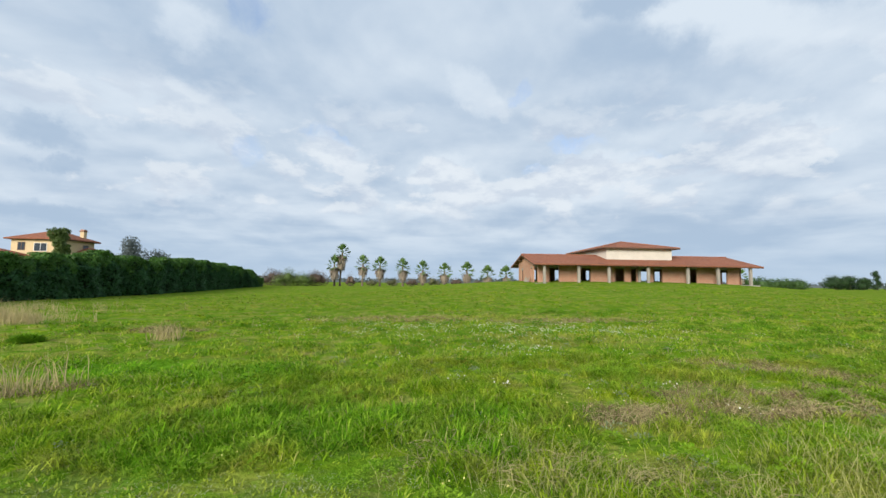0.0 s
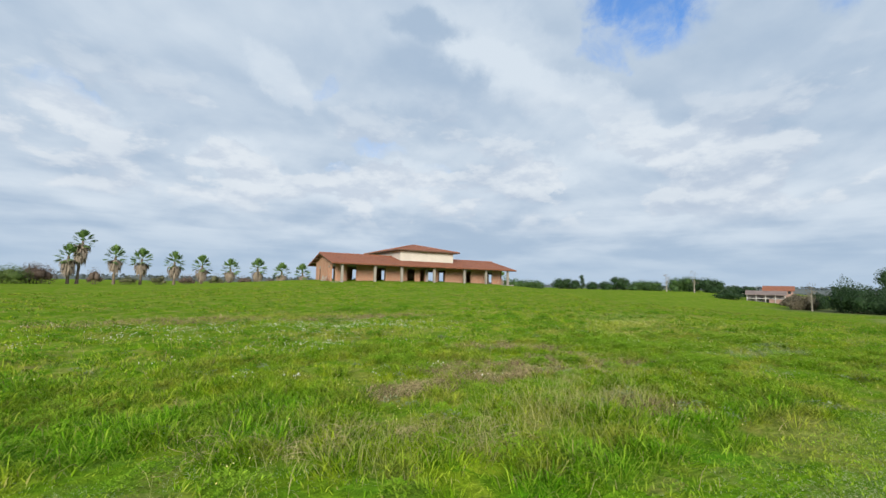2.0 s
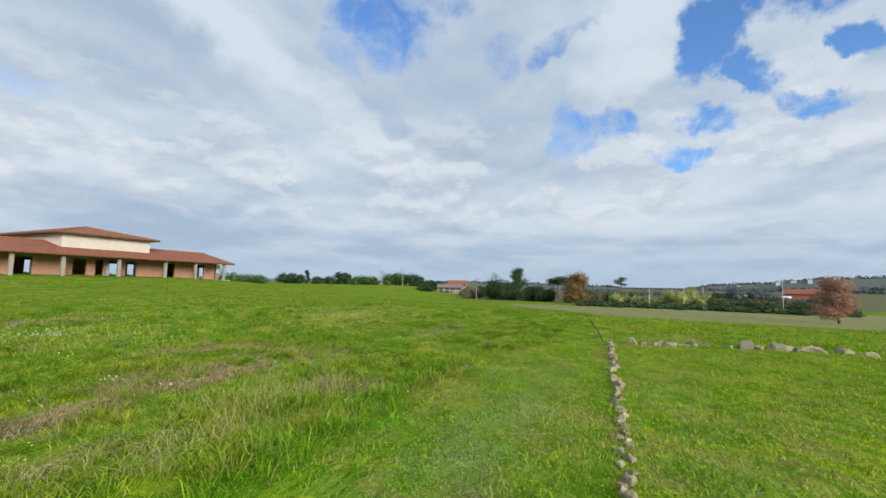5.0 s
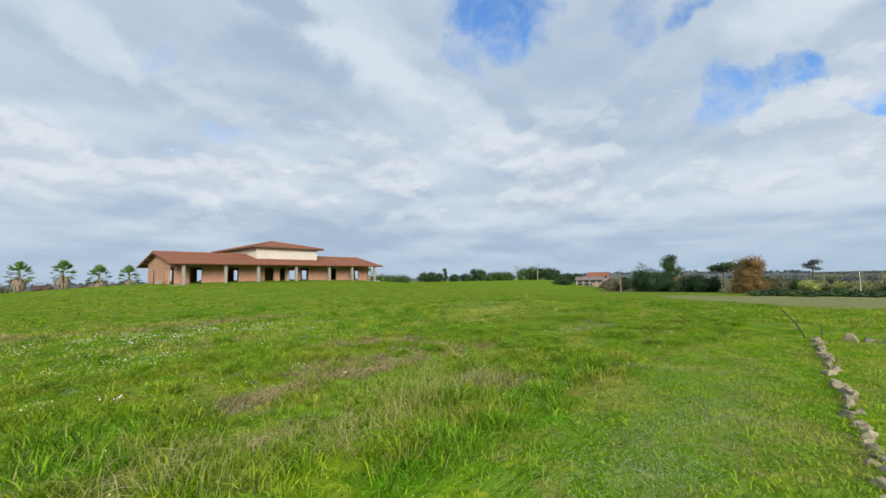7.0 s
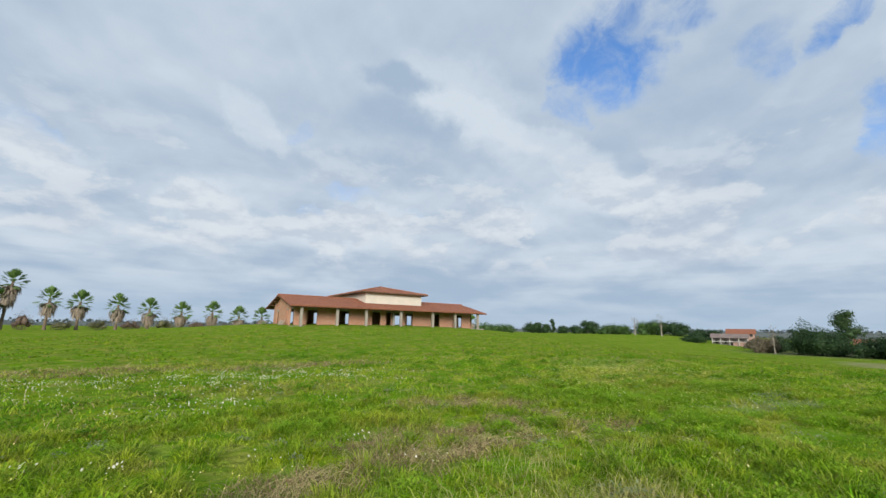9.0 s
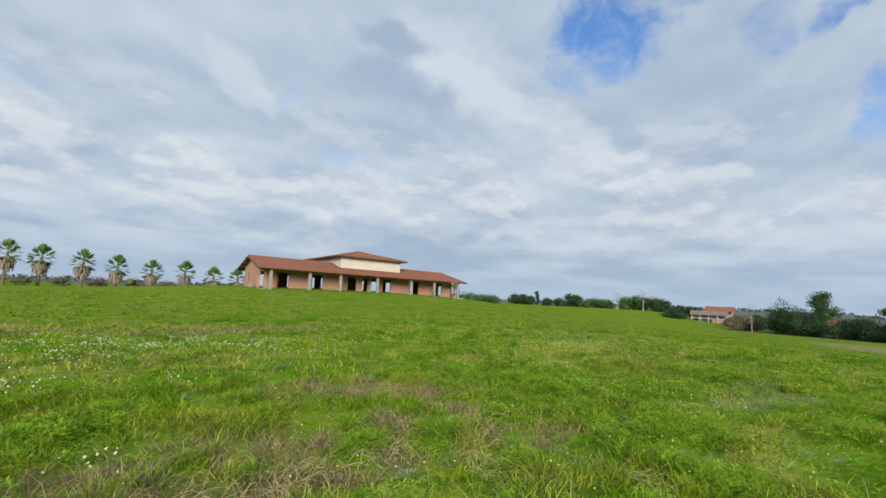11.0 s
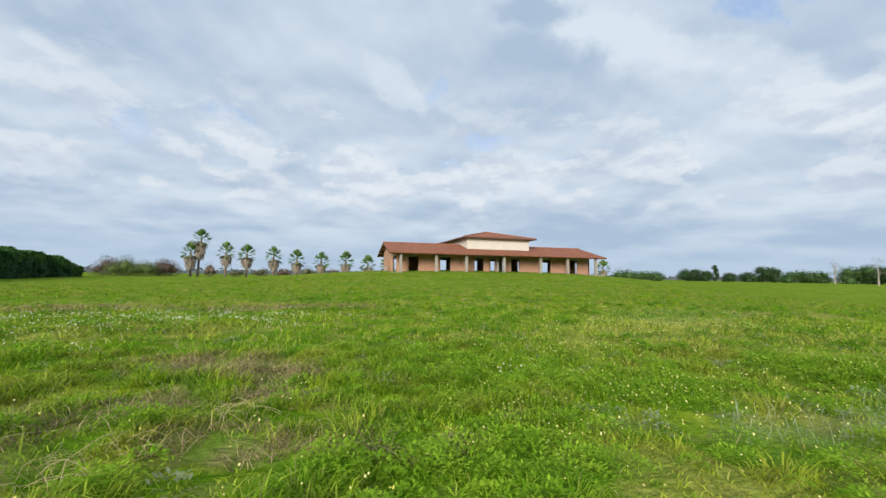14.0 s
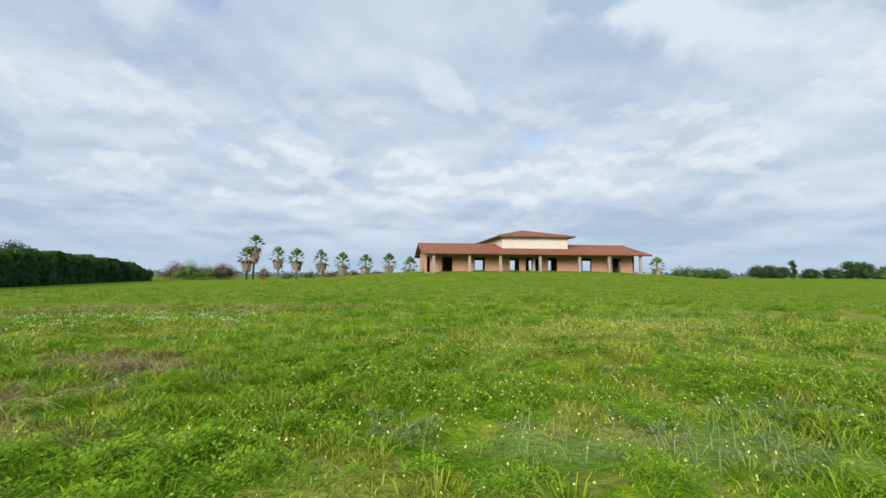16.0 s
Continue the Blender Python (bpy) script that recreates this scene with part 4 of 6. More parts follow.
def tree(name, x, y, h, w, leaf, label, category="tree", seed=1, bark=None, lean=0.0, clear=0.28, leaves=1400, size=0.38, lobes_n=9, flat=1.0, stems=1, group="", inner=0.50):
    """A tree: a tapered trunk, limbs into the lobes of its crown, and a crown of many small leaves."""
    g = np.random.default_rng(seed)
    r = random.Random(seed)
    z = up(x, y) - 0.1
    t = thing(name, x, y, z, label, category, group)
    lobes = []
    for i in range(lobes_n):
        a, q = r.uniform(0, 6.283), math.sqrt(r.random())
        zz = h * (clear + (0.93 - clear) * (i + 0.7) / lobes_n)
        taper = 1 - 0.55 * ((zz / h - clear) / (1 - clear)) ** 1.6 if flat < 1.5 else 1
        rad = w * r.uniform(0.24, 0.36) * (0.75 + 0.35 * taper)
        lobes.append((math.cos(a) * q * w * 0.36 * taper + lean * zz, math.sin(a) * q * w * 0.36 * taper, min(zz, h - rad * 0.5), rad, rad, rad * r.uniform(0.65, 0.9) / flat))
    bm = bmesh.new()
    tr = max(0.05, h * 0.022)
    for s in range(stems):
        ox = (s - (stems - 1) / 2) * 0.35
        tube(bm, [(ox, 0, 0), (ox + lean * h * 0.2, 0.03, h * 0.22), (ox * 1.5 + lean * h * 0.5, -0.03, h * 0.5), (lean * h * 0.8, 0, h * 0.8)], [tr * 1.35, tr, tr * 0.7, tr * 0.25], 8)
    part("trunk", bm, bark or M_BARK, t)
    for i, lb in enumerate(lobes[: max(4, lobes_n // 2)]):
        bm = bmesh.new()
        b0 = h * (clear * 0.75 + 0.05 * i)
        tube(bm, [(lean * b0, 0, b0), (lb[0] * 0.5 + lean * b0 * 0.5, lb[1] * 0.5, (b0 + lb[2]) / 2 + 0.1), (lb[0], lb[1], lb[2])], [tr * 0.5, tr * 0.32, tr * 0.1], 5)
        part("limb", bm, bark or M_BARK, t)
    p, d = crown_points(lobes, int(leaves * 2.4), g, 0.5)
    v, f = leaf_cloud(p, d, size * 0.66, 0.8, 0.7, g)
    if inner:
        v, f = with_masses(v, f, lobes, inner, seed)
    tri_mesh("crown", v, f, leaf, t)
    return t


def shrub(name, x, y, h, w, leaf, label, seed=1, leaves=700, size=0.25, deep=None, group="", category="shrub"):
    """A bush: several stems from the ground and leaves in ragged lobes down to it."""
    g = np.random.default_rng(seed)
    r = random.Random(seed)
    t = thing(name, x, y, up(x, y) - 0.05, label, category, group)
    deep = deep or w * 0.7
    lobes = []
    n = max(5, int(w / h * 4))
    for i in range(n):
        px = (i + 0.5) / n - 0.5
        hh = h * r.uniform(0.62, 1.0) * (1 - 0.5 * abs(2 * px) ** 3)
        lobes.append((px * w * 0.86, r.uniform(-0.25, 0.25) * deep, hh * 0.52, w / n * r.uniform(0.8, 1.25) + 0.15 * h, deep * 0.36, hh * 0.52))
    bm = bmesh.new()
    for lb in lobes[:8]:
        tube(bm, [(lb[0] * 0.5, lb[1] * 0.5, 0), (lb[0] * 0.8, lb[1] * 0.8, lb[2]), (lb[0], lb[1], lb[2] * 1.7)], [0.035 * h ** 0.5, 0.025 * h ** 0.5, 0.008], 5)
    part("stems", bm, M_BARK, t)
    p, d = crown_points(lobes, int(leaves * (2.3 if leaves > 200 else 1.8)), g, 0.42)
    p[:, 2] = np.abs(p[:, 2])
    v, f = leaf_cloud(p, d, size * 0.68, 0.8, 0.7, g)
    if leaves > 200:
        v, f = with_masses(v, f, lobes, 0.46, seed)
    tri_mesh("foliage", v, f, leaf, t)
    return t


def palm(h, seed, lean=0.0, skirt=1.0):
    """A fan palm at the origin: rough trunk, a hanging skirt of dead fronds, and a crown of fans."""
    g = random.Random(seed)
    t = thing("fan_palm", 0, 0, 0, "fan palm with a skirt of dead fronds", "palm tree", "row of palms")
    bm = bmesh.new()
    top = h - 2.45
    pts = [(lean * (k / 8) ** 1.5, 0, top * k / 8) for k in range(9)]
    tube(bm, pts, [0.27 - 0.010 * k + 0.03 * (k % 2) + (0.08 if k == 0 else 0) for k in range(9)], 9)
    part("trunk", bm, M_PALM_TRUNK, t)
    hx = lean
    V, F = [], []

    def strip(a, b, c, w0, w1, side):
        n = len(V)
        a, b, c, side = Vector(a), Vector(b), Vector(c), Vector(side)
        V.extend([a - side * w0, a + side * w0, b - side * w1, b + side * w1, c])
        F.extend([(n, n + 1, n + 3), (n, n + 3, n + 2), (n + 2, n + 3, n + 4)])

    span = max(0.4, min(1.3 * skirt + 0.05 * h, top - 2.7))
    for i in range(int(240 * skirt)):
        a = g.uniform(0, 6.283)
        k = g.random() ** 1.4
        z0 = top - 0.8 - span * k
        out = (1.40 - 0.45 * k) * g.uniform(0.2, 1.1)
        ln = g.uniform(0.8, 1.9)
        ca, sa = math.cos(a), math.sin(a)
        bx = hx * (max(z0, 0) / top) ** 1.5
        strip((bx + ca * 0.15, sa * 0.15, z0), (bx + ca * (0.2 + out * 0.85), sa * (0.2 + out * 0.85), z0 - ln * 0.25), (bx + ca * (0.2 + out), sa * (0.2 + out), z0 - ln), 0.05, 0.15, (-sa, ca, 0))
    tri_mesh("dead_frond_skirt", V, F, M_SKIRT, t)
    V, F = [], []
    for i in range(34):
        a = i * 2.399 + g.uniform(-0.2, 0.2)
        el = radians(89 - 113 * (i / 33) ** 1.1 + g.uniform(-6, 6))
        fan = 28 + 10 * i / 33
        ln = g.uniform(1.0, 1.25)
        d = Vector((math.cos(a) * math.cos(el), math.sin(a) * math.cos(el), math.sin(el)))
        side = Vector((-math.sin(a), math.cos(a), 0))
        nrm = side.cross(d)
        tw = radians(g.uniform(-30, 30))
        side, nrm = side * math.cos(tw) + nrm * math.sin(tw), nrm * math.cos(tw) - side * math.sin(tw)
        o = Vector((hx, 0, top + 0.25 - 1.0 * i / 33))
        hub = o + d * ln
        strip(o, o + d * ln * 0.6, hub, 0.035, 0.03, side)
        for k in range(11):
            s = radians(-fan + 2 * fan * k / 10 + g.uniform(-4, 4))
            dd = (d * math.cos(s) + side * math.sin(s)).normalized()
            fl = g.uniform(1.35, 1.65) * (0.62 + 0.38 * math.cos(s * 1.7))
            fold = nrm * (abs(s) * 0.30)
            tip = hub + dd * fl + fold - Vector((0, 0, 1)) * fl * 0.08
            mid = hub + dd * fl * 0.55 + fold * 0.5
            strip(hub, mid, tip, 0.03, 0.095, dd.cross(nrm))
    tri_mesh("crown", V, F, M_PALM, t)
    return t


def palm_row():
    rows = [(-22.1, 117.5, 12.1, 0.5), (-23.4, 116.4, 8.6, -0.2), (-15.7, 117, 8.9, 0.1), (-10.8, 117, 8.5, 0.0), (-4.3, 117, 8.1, 0.1), (1.4, 117, 7.45, 0.0), (7.6, 117, 7.0, -0.1), (14.1, 117, 7.3, 0.0),
            (20.1, 117, 6.45, 0.05), (25.6, 117, 6.35, 0.0), (96.3, 117, 7.0, 0.1)]
    for i, (x, y, z, lean) in enumerate(rows):
        zb = up(x, y)
        t = palm(z - zb, 20 + i, lean, 2.2 if i == 0 else 1.7 if i == 1 else 1.25)
        t.matrix_basis = pose(x, y, zb - 0.05, 0, 0, 37 * i)
        if i == 0:
            tagged(t, "tall fan palm with a long skirt of dead fronds")
        elif i == 1:
            tagged(t, "fan palm leaning beside the tallest palm")
    r = random.Random(4)
    for i, (x, h, w) in enumerate(((-18.8, 3.2, 2.6), (-12.9, 2.2, 3.0), (-7.2, 2.3, 3.0), (-1.6, 2.4, 3.4), (4.6, 2.5, 3.4), (11.0, 2.6, 3.2), (17.2, 1.8, 2.6), (22.7, 1.9, 2.8))):
        leafy = i not in (0, 5)
        shrub("shrub", x, 116 + r.uniform(-1, 1), h * 1.25, w, M_TWIG if not leafy else (M_OLIVE_LEAF if i % 3 else M_TWIG), "small scrubby bush between the palms" if leafy else "twiggy grey-brown bush between the palms", 60 + i, 380 if leafy else 300, 0.24, None, "bushes under the palms")


palm_row()


# ---------- clipped hedge along the west side ----------
def hedge():
    x0, x1, y0, y1 = -37.2, -34.4, 12.0, 93.0
    g = np.random.default_rng(11)
    t = thing("hedge", -35.8, 52, up(-35.8, 52), "long tall clipped dark green hedge", "hedge")

    def top(y):
        return np.interp(y, [12, 36, 41, 47.5, 53.5, 59, 65, 72, 84, 90, 93], [3.9, 3.8, 3.95, 4.75, 4.3, 4.6, 4.8, 4.6, 3.8, 2.7, 1.7]) + 0.22 * np.sin(y * 1.1) + 0.16 * np.sin(y * 2.9 + 1)

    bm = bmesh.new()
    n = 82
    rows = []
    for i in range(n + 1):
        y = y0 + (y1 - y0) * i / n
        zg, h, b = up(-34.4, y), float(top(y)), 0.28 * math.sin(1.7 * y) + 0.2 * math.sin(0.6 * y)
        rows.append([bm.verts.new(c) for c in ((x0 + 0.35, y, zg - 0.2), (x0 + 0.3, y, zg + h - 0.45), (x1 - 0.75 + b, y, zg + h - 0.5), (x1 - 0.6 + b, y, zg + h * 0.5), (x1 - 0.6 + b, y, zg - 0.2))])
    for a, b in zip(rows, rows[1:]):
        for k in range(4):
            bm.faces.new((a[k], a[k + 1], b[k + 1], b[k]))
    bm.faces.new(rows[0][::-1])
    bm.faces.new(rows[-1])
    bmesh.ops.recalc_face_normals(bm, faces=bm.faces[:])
    wpart("hedge_core", bm, M_CORE, t)
    N = 95000
    y = g.uniform(y0, y1, N)
    h = top(y)
    u = g.random(N)
    face = u < 0.72
    b = 0.28 * np.sin(1.7 * y) + 0.2 * np.sin(0.6 * y)
    zg = turf(np.full(N, -34.4), y)
    zz = np.where(face, g.random(N) ** 0.85 * h, h - 0.25 * g.random(N) ** 2 + 0.5 * (patchy(y, 3.0 * u, 0.8) - 0.5))
    roundup = np.clip((zz - h + 0.6) / 0.6, 0, 1) ** 2 * 0.45
    x = np.where(face, x1 + b - 0.30 * g.random(N) - roundup + 0.75 * (patchy(y, zz, 0.95) - 0.5) + 0.40 * (patchy(y + 5, zz, 0.45) - 0.5), g.uniform(x0 + 0.2, x1 - 0.3, N))
    p = np.stack([x, y, zg + zz], 1)
    nrm = np.where(face[:, None], [[1.0, -0.2, 0.25]], [[0.1, 0, 1.0]])
    # leaves below this ragged line keep the darker tone, those above the lit one
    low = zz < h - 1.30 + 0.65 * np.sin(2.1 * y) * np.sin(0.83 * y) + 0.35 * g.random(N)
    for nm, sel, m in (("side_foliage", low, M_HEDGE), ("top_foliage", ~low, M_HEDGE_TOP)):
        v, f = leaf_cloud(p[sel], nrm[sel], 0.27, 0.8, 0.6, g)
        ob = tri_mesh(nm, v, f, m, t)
        ob.matrix_parent_inverse = t.matrix_basis.inverted()


hedge()


# ---------- villa behind the hedge ----------
def window(parent, x0, x1, z0, z1, y, face, frame_mat=M_FRAME):
    """A framed pane set 6 cm into a wall; face is 's' (front at y) or 'e' (front at x = y)."""
    def bx(a, b, c0, c1, lo, hi):
        return box(bmesh.new(), a, b, y + lo, y + hi, c0, c1) if face == "s" else box(bmesh.new(), y - hi, y - lo, a, b, c0, c1)
    w = wpart("window", bx(x0, x1, z0, z1, -0.015, 0.03), M_GLASS, parent, "dark glass window")
    for a, b, c0, c1 in ((x0 - 0.07, x0, z0 - 0.07, z1 + 0.07), (x1, x1 + 0.07, z0 - 0.07, z1 + 0.07), (x0, x1, z1, z1 + 0.07), (x0, x1, z0 - 0.07, z0), ((x0 + x1) / 2 - 0.03, (x0 + x1) / 2 + 0.03, z0, z1)):
        o = part("frame", bx(a, b, c0, c1, -0.05, 0.03), frame_mat, w)
    return w


def hip_roof(parent, x0, x1, y0, y1, z, rise, over=0.7, name="roof_slope"):
    x0, x1, y0, y1 = x0 - over, x1 + over, y0 - over, y1 + over
    k = min(x1 - x0, y1 - y0) / 2
    if x1 - x0 > y1 - y0:
        ra, rb = (x0 + k, (y0 + y1) / 2, z + rise), (x1 - k, (y0 + y1) / 2, z + rise)
        quads = [([(x0, y0, z), (x1, y0, z), rb, ra], M_TILE_X), ([(x1, y0, z), (x1, y1, z), rb], M_TILE_Y), ([(x1, y1, z), (x0, y1, z), ra, rb], M_TILE_X), ([(x0, y1, z), (x0, y0, z), ra], M_TILE_Y)]
    else:
        ra, rb = ((x0 + x1) / 2, y0 + k, z + rise), ((x0 + x1) / 2, y1 - k, z + rise)
        quads = [([(x0, y0, z), (x1, y0, z), ra], M_TILE_X), ([(x1, y0, z), (x1, y1, z), rb, ra], M_TILE_Y), ([(x1, y1, z), (x0, y1, z), rb], M_TILE_X), ([(x0, y1, z), (x0, y0, z), ra, rb], M_TILE_Y)]
    for cs, m in quads:
        wpart(name, slab(bmesh.new(), cs, 0.16), m, parent)
    wpart("eaves_board", box(bmesh.new(), x0 + 0.06, x1 - 0.06, y0 + 0.06, y1 - 0.06, z - 0.24, z - 0.165), M_WOOD, parent)


def villa():
    sx, sy = -60.3, 73.0                     # near corner
    zg = up(sx, sy)
    v = thing("villa", sx - 4, sy + 4, zg, "two-storey yellow villa with hipped terracotta roof behind the hedge", "house")
    x0, x1, y0, y1, top = sx - 8.6, sx, sy, sy + 6.4, 7.85
    wpart("wall", box(bmesh.new(), x0, x1, y0, y1, zg - 0.3, top), M_YELLOW_WALL, v)
    hip_roof(v, x0, x1, y0, y1, top + 0.24, 1.55)
    window(v, x0 + 1.15, x0 + 2.2, 6.1, 7.35, y0, "s")
    window(v, x0 + 3.75, x0 + 5.75, 5.95, 7.25, y0, "s", M_WHITE_WALL)
    window(v, y0 + 3.9, y0 + 5.0, 5.9, 7.2, x1, "e")
    # chimney
    c = wpart("chimney", box(bmesh.new(), x1 - 1.3, x1 - 0.6, y0 + 4.6, y0 + 5.3, top + 0.3, top + 2.0, 0.02), M_YELLOW_WALL, v, "tall rendered chimney with tiled cap")
    part("cap", box(bmesh.new(), x1 - 1.42, x1 - 0.48, y0 + 4.48, y0 + 5.42, top + 2.005, top + 2.12, 0.03), M_FASCIA, c)
    part("cap_top", box(bmesh.new(), x1 - 1.3, x1 - 0.6, y0 + 4.6, y0 + 5.3, top + 2.125, top + 2.40, 0.05), M_BRICK, c)
    # low wings
    for a0, a1, b0, b1, t in ((x0 - 9.0, x0 + 2.4, y0 - 4.0, y0 - 0.05, 5.0), (x1 + 0.05, x1 + 1.8, y0 + 3.0, y0 + 6.0, 5.7)):
        wpart("wing_wall", box(bmesh.new(), a0, a1, b0, b1, zg - 0.3, t), M_YELLOW_WALL, v)
        hip_roof(v, a0, a1, b0, b1, t + 0.24, 0.9, 0.5, "wing_roof_slope")
    wpart("porch_wall", box(bmesh.new(), x1 - 5.0, x1 - 0.05, y0 - 3.0, y0 - 0.05, zg - 0.3, 4.3), M_YELLOW_WALL, v)
    wpart("porch_roof", slab(bmesh.new(), [(x1 - 5.4, y0 - 3.5, 4.45), (x1 + 0.4, y0 - 3.5, 4.45), (x1 + 0.4, y0 - 0.06, 5.3), (x1 - 5.4, y0 - 0.06, 5.3)], 0.15), M_TILE_X, v)


villa()
tree("garden_tree", -51.5, 61.5, 9.5, 2.7, M_BUSH, "leafy upright garden tree before the villa", seed=31, leaves=3000, size=0.36, clear=0.38, lobes_n=14, inner=0.32)
tree("olive_tree", -52.5, 77.0, 9.2, 5.6, M_WOODS, "grey-green open-crowned tree behind the hedge", seed=32, leaves=2300, size=0.36, clear=0.3, inner=0.36)
tree("olive_tree", -49.5, 79.5, 7.0, 5.6, M_WOODS, "low grey-green tree behind the hedge", seed=33, leaves=1800, size=0.36, clear=0.2, inner=0.36)

# bushes between the hedge and the palms
shrub("thicket", -38.0, 112.0, 4.8, 7.0, M_TWIG, "brown leafless thicket past the hedge", 41, 2000, 0.30)
shrub("thicket", -32.0, 108.0, 4.8, 9.0, M_BUSH, "rounded olive-green thicket past the hedge", 42, 2600, 0.30)
shrub("thicket", -27.4, 111.0, 5.2, 5.5, M_TWIG, "dark brown thicket near the tallest palm", 43, 1800, 0.28)


# ---------- field stones in two straight rows ----------
def stone(x, y, w, d, h, material, label, seed, turn=0):
    g = random.Random(seed)
    bm = bmesh.new()
    bmesh.ops.create_icosphere(bm, subdivisions=3, radius=0.5)
    w, d, h = w * 0.56, d * 0.56, h * 0.60
    off = Vector((g.uniform(-50, 50), g.uniform(-50, 50), g.uniform(-50, 50)))
    for v in bm.verts:
        n = noise.noise(v.co * 2.4 + off) * 0.45 + noise.noise(v.co * 6.0 + off) * 0.20 + noise.noise(v.co * 13.0 + off) * 0.10
        c = v.co * (1 + n)
        # flatten some sides, as broken stone has
        for k in range(8):
            q = Vector((math.cos(seed + 2.1 * k), math.sin(seed + 2.1 * k), 0.5 * math.sin(3 * k + seed))).normalized()
            if k == 7:
                q = Vector((0.35 * math.sin(seed), 0.35 * math.cos(2 * seed), 1.0)).normalized()
            over = c.dot(q) - 0.28 - 0.05 * math.sin(seed * 1.7 + k)
            if over > 0:
                c -= q * over * 0.92
        c += Vector((noise.noise(v.co * 3.1 + off * 1.3), noise.noise(v.co * 3.1 - off), noise.noise(v.co * 2.7 + off * 2))) * 0.09
        v.co = Vector((c.x * w, c.y * d, c.z * h * 1.25))
    ob = solid("field_stone", bm, material)
    ob.matrix_basis = pose(x, y, up(x, y) + h * 0.06, g.uniform(-8, 8), g.uniform(-8, 8), turn)
    for p in ob.data.polygons:
        p.use_smooth = True
    return tagged(ob, label, "stone", "rows of field stones")


def stone_rows():
    r = random.Random(9)
    mats = (M_STONE, M_PALE_STONE, M_STONE, M_DARK_STONE)
    labs = {M_STONE: "rough brown-grey field stone sunk in the grass", M_PALE_STONE: "pale rough field stone in the grass", M_DARK_STONE: "dark grey field stone in the grass"}
    x, i = 15.85, 0
    while x > 3.7:
        m = mats[(i * 7 + i // 3) % 3]
        near = 1.0 if x > 8 else 0.85 if x > 6 else 0.7
        big = 0.52 if i == 0 else r.uniform(0.30, 0.46) * near
        stone(x, -1.2 + r.uniform(-0.07, 0.07), big, big * r.uniform(0.65, 1.0), big * r.uniform(0.6, 0.9), m, labs[m], 100 + i, r.uniform(0, 180))
        x -= big * r.uniform(0.42, 0.72) + (0.25 if i in (24, 28) else 0.0)
        i += 1
    row = [(16.3, -1.95, 0.60, 0.50, 1), (16.5, -2.3, 0.5, 0.26, 3), (16.4, -2.6, 0.7, 0.30, 1), (16.6, -2.85, 0.7, 0.44, 3), (16.5, -3.2, 1.0, 0.30, 1), (16.6, -3.55, 0.9, 0.28, 0), (16.6, -3.9, 0.75, 0.46, 0), (16.6, -4.25, 0.7, 0.22, 3),
           (16.8, -5.05, 0.36, 0.22, 1), (17.0, -5.5, 0.95, 0.80, 3), (17.0, -5.95, 0.8, 0.30, 0), (17.1, -6.5, 1.35, 0.62, 0), (17.1, -7.0, 0.7, 0.28, 3), (17.2, -7.5, 1.2, 0.50, 1), (17.3, -8.3, 0.9, 0.42, 0), (17.4, -9.0, 0.9, 0.40, 1), (17.4, -9.8, 0.8, 0.34, 0)]
    for i, (x, y, w, h, k) in enumerate(row):
        stone(x, y, w * 1.15, w * 0.85, h * 1.35, mats[k], labs[mats[k]], 200 + i, r.uniform(70, 110))


stone_rows()


def rod(x0, y0, z0, x1, y1, z1, rad, name, label):
    bm = tube(bmesh.new(), [(0, 0, -0.25), ((x1 - x0) * 0.5, (y1 - y0) * 0.5, (z1 - z0) * 0.5 + 0.02), (x1 - x0, y1 - y0, z1 - z0)], [rad, rad, rad * 0.8], 7)
    ob = solid(name, bm, M_IRON)
    ob.matrix_basis = pose(x0, y0, z0)
    tagged(ob, label, "rod")


rod(15.9, -1.08, up(15.9, -1.08), 15.9, -0.50, up(15.9, -0.5) + 0.80, 0.022, "leaning_rod", "dark iron rod leaning at the corner of the stone rows")
rod(16.2, -1.35, up(16.2, -1.35), 16.2, -1.33, up(16.2, -1.35) + 0.45, 0.012, "short_rod", "thin upright dark rod at the stone rows")


# ---------- trees, buildings and poles to the east ----------
def polar(bear, dist):
    return math.sin(radians(bear)) * dist, math.cos(radians(bear)) * dist


r = random.Random(21)
# far belt of dark trees: bearing, distance, height, width
for i, (b, d, h, w, m) in enumerate(((41.0, 230, 5.0, 12, 1), (42.8, 235, 4.8, 11, 1), (44.2, 240, 4.6, 10, 1), (47.4, 290, 7.5, 9, 0), (48.5, 290, 7.8, 9, 0), (49.4, 285, 6.8, 7, 0), (51.6, 285, 5.2, 9, 0), (53.2, 285, 5.6, 10, 0), (54.6, 285, 9.5, 10, 0), (55.4, 285, 9.0, 9, 0),
                                     (56.6, 275, 5.6, 10, 1), (57.8, 275, 6.2, 10, 1), (59.0, 270, 5.8, 9, 1), (61.2, 262, 8.0, 11, 1), (62.3, 262, 8.6, 11, 1), (63.2, 262, 8.0, 10, 0), (64.2, 260, 8.2, 11, 0), (65.2, 258, 7.8, 10, 0), (67.2, 240, 5.0, 9, 0), (68.4, 235, 5.2, 8, 0))):
    x, y = polar(b, d)
    tree("broadleaf_tree", x, y, h * 0.86, w, (M_DARK_LEAF, M_MID_LEAF)[m], "dark bushy tree in the belt past the meadow" if m == 0 else "green bushy tree in the belt past the meadow", seed=300 + i, leaves=1100, size=0.70, clear=0.12, group="tree belt")
x, y = polar(50.3, 285)
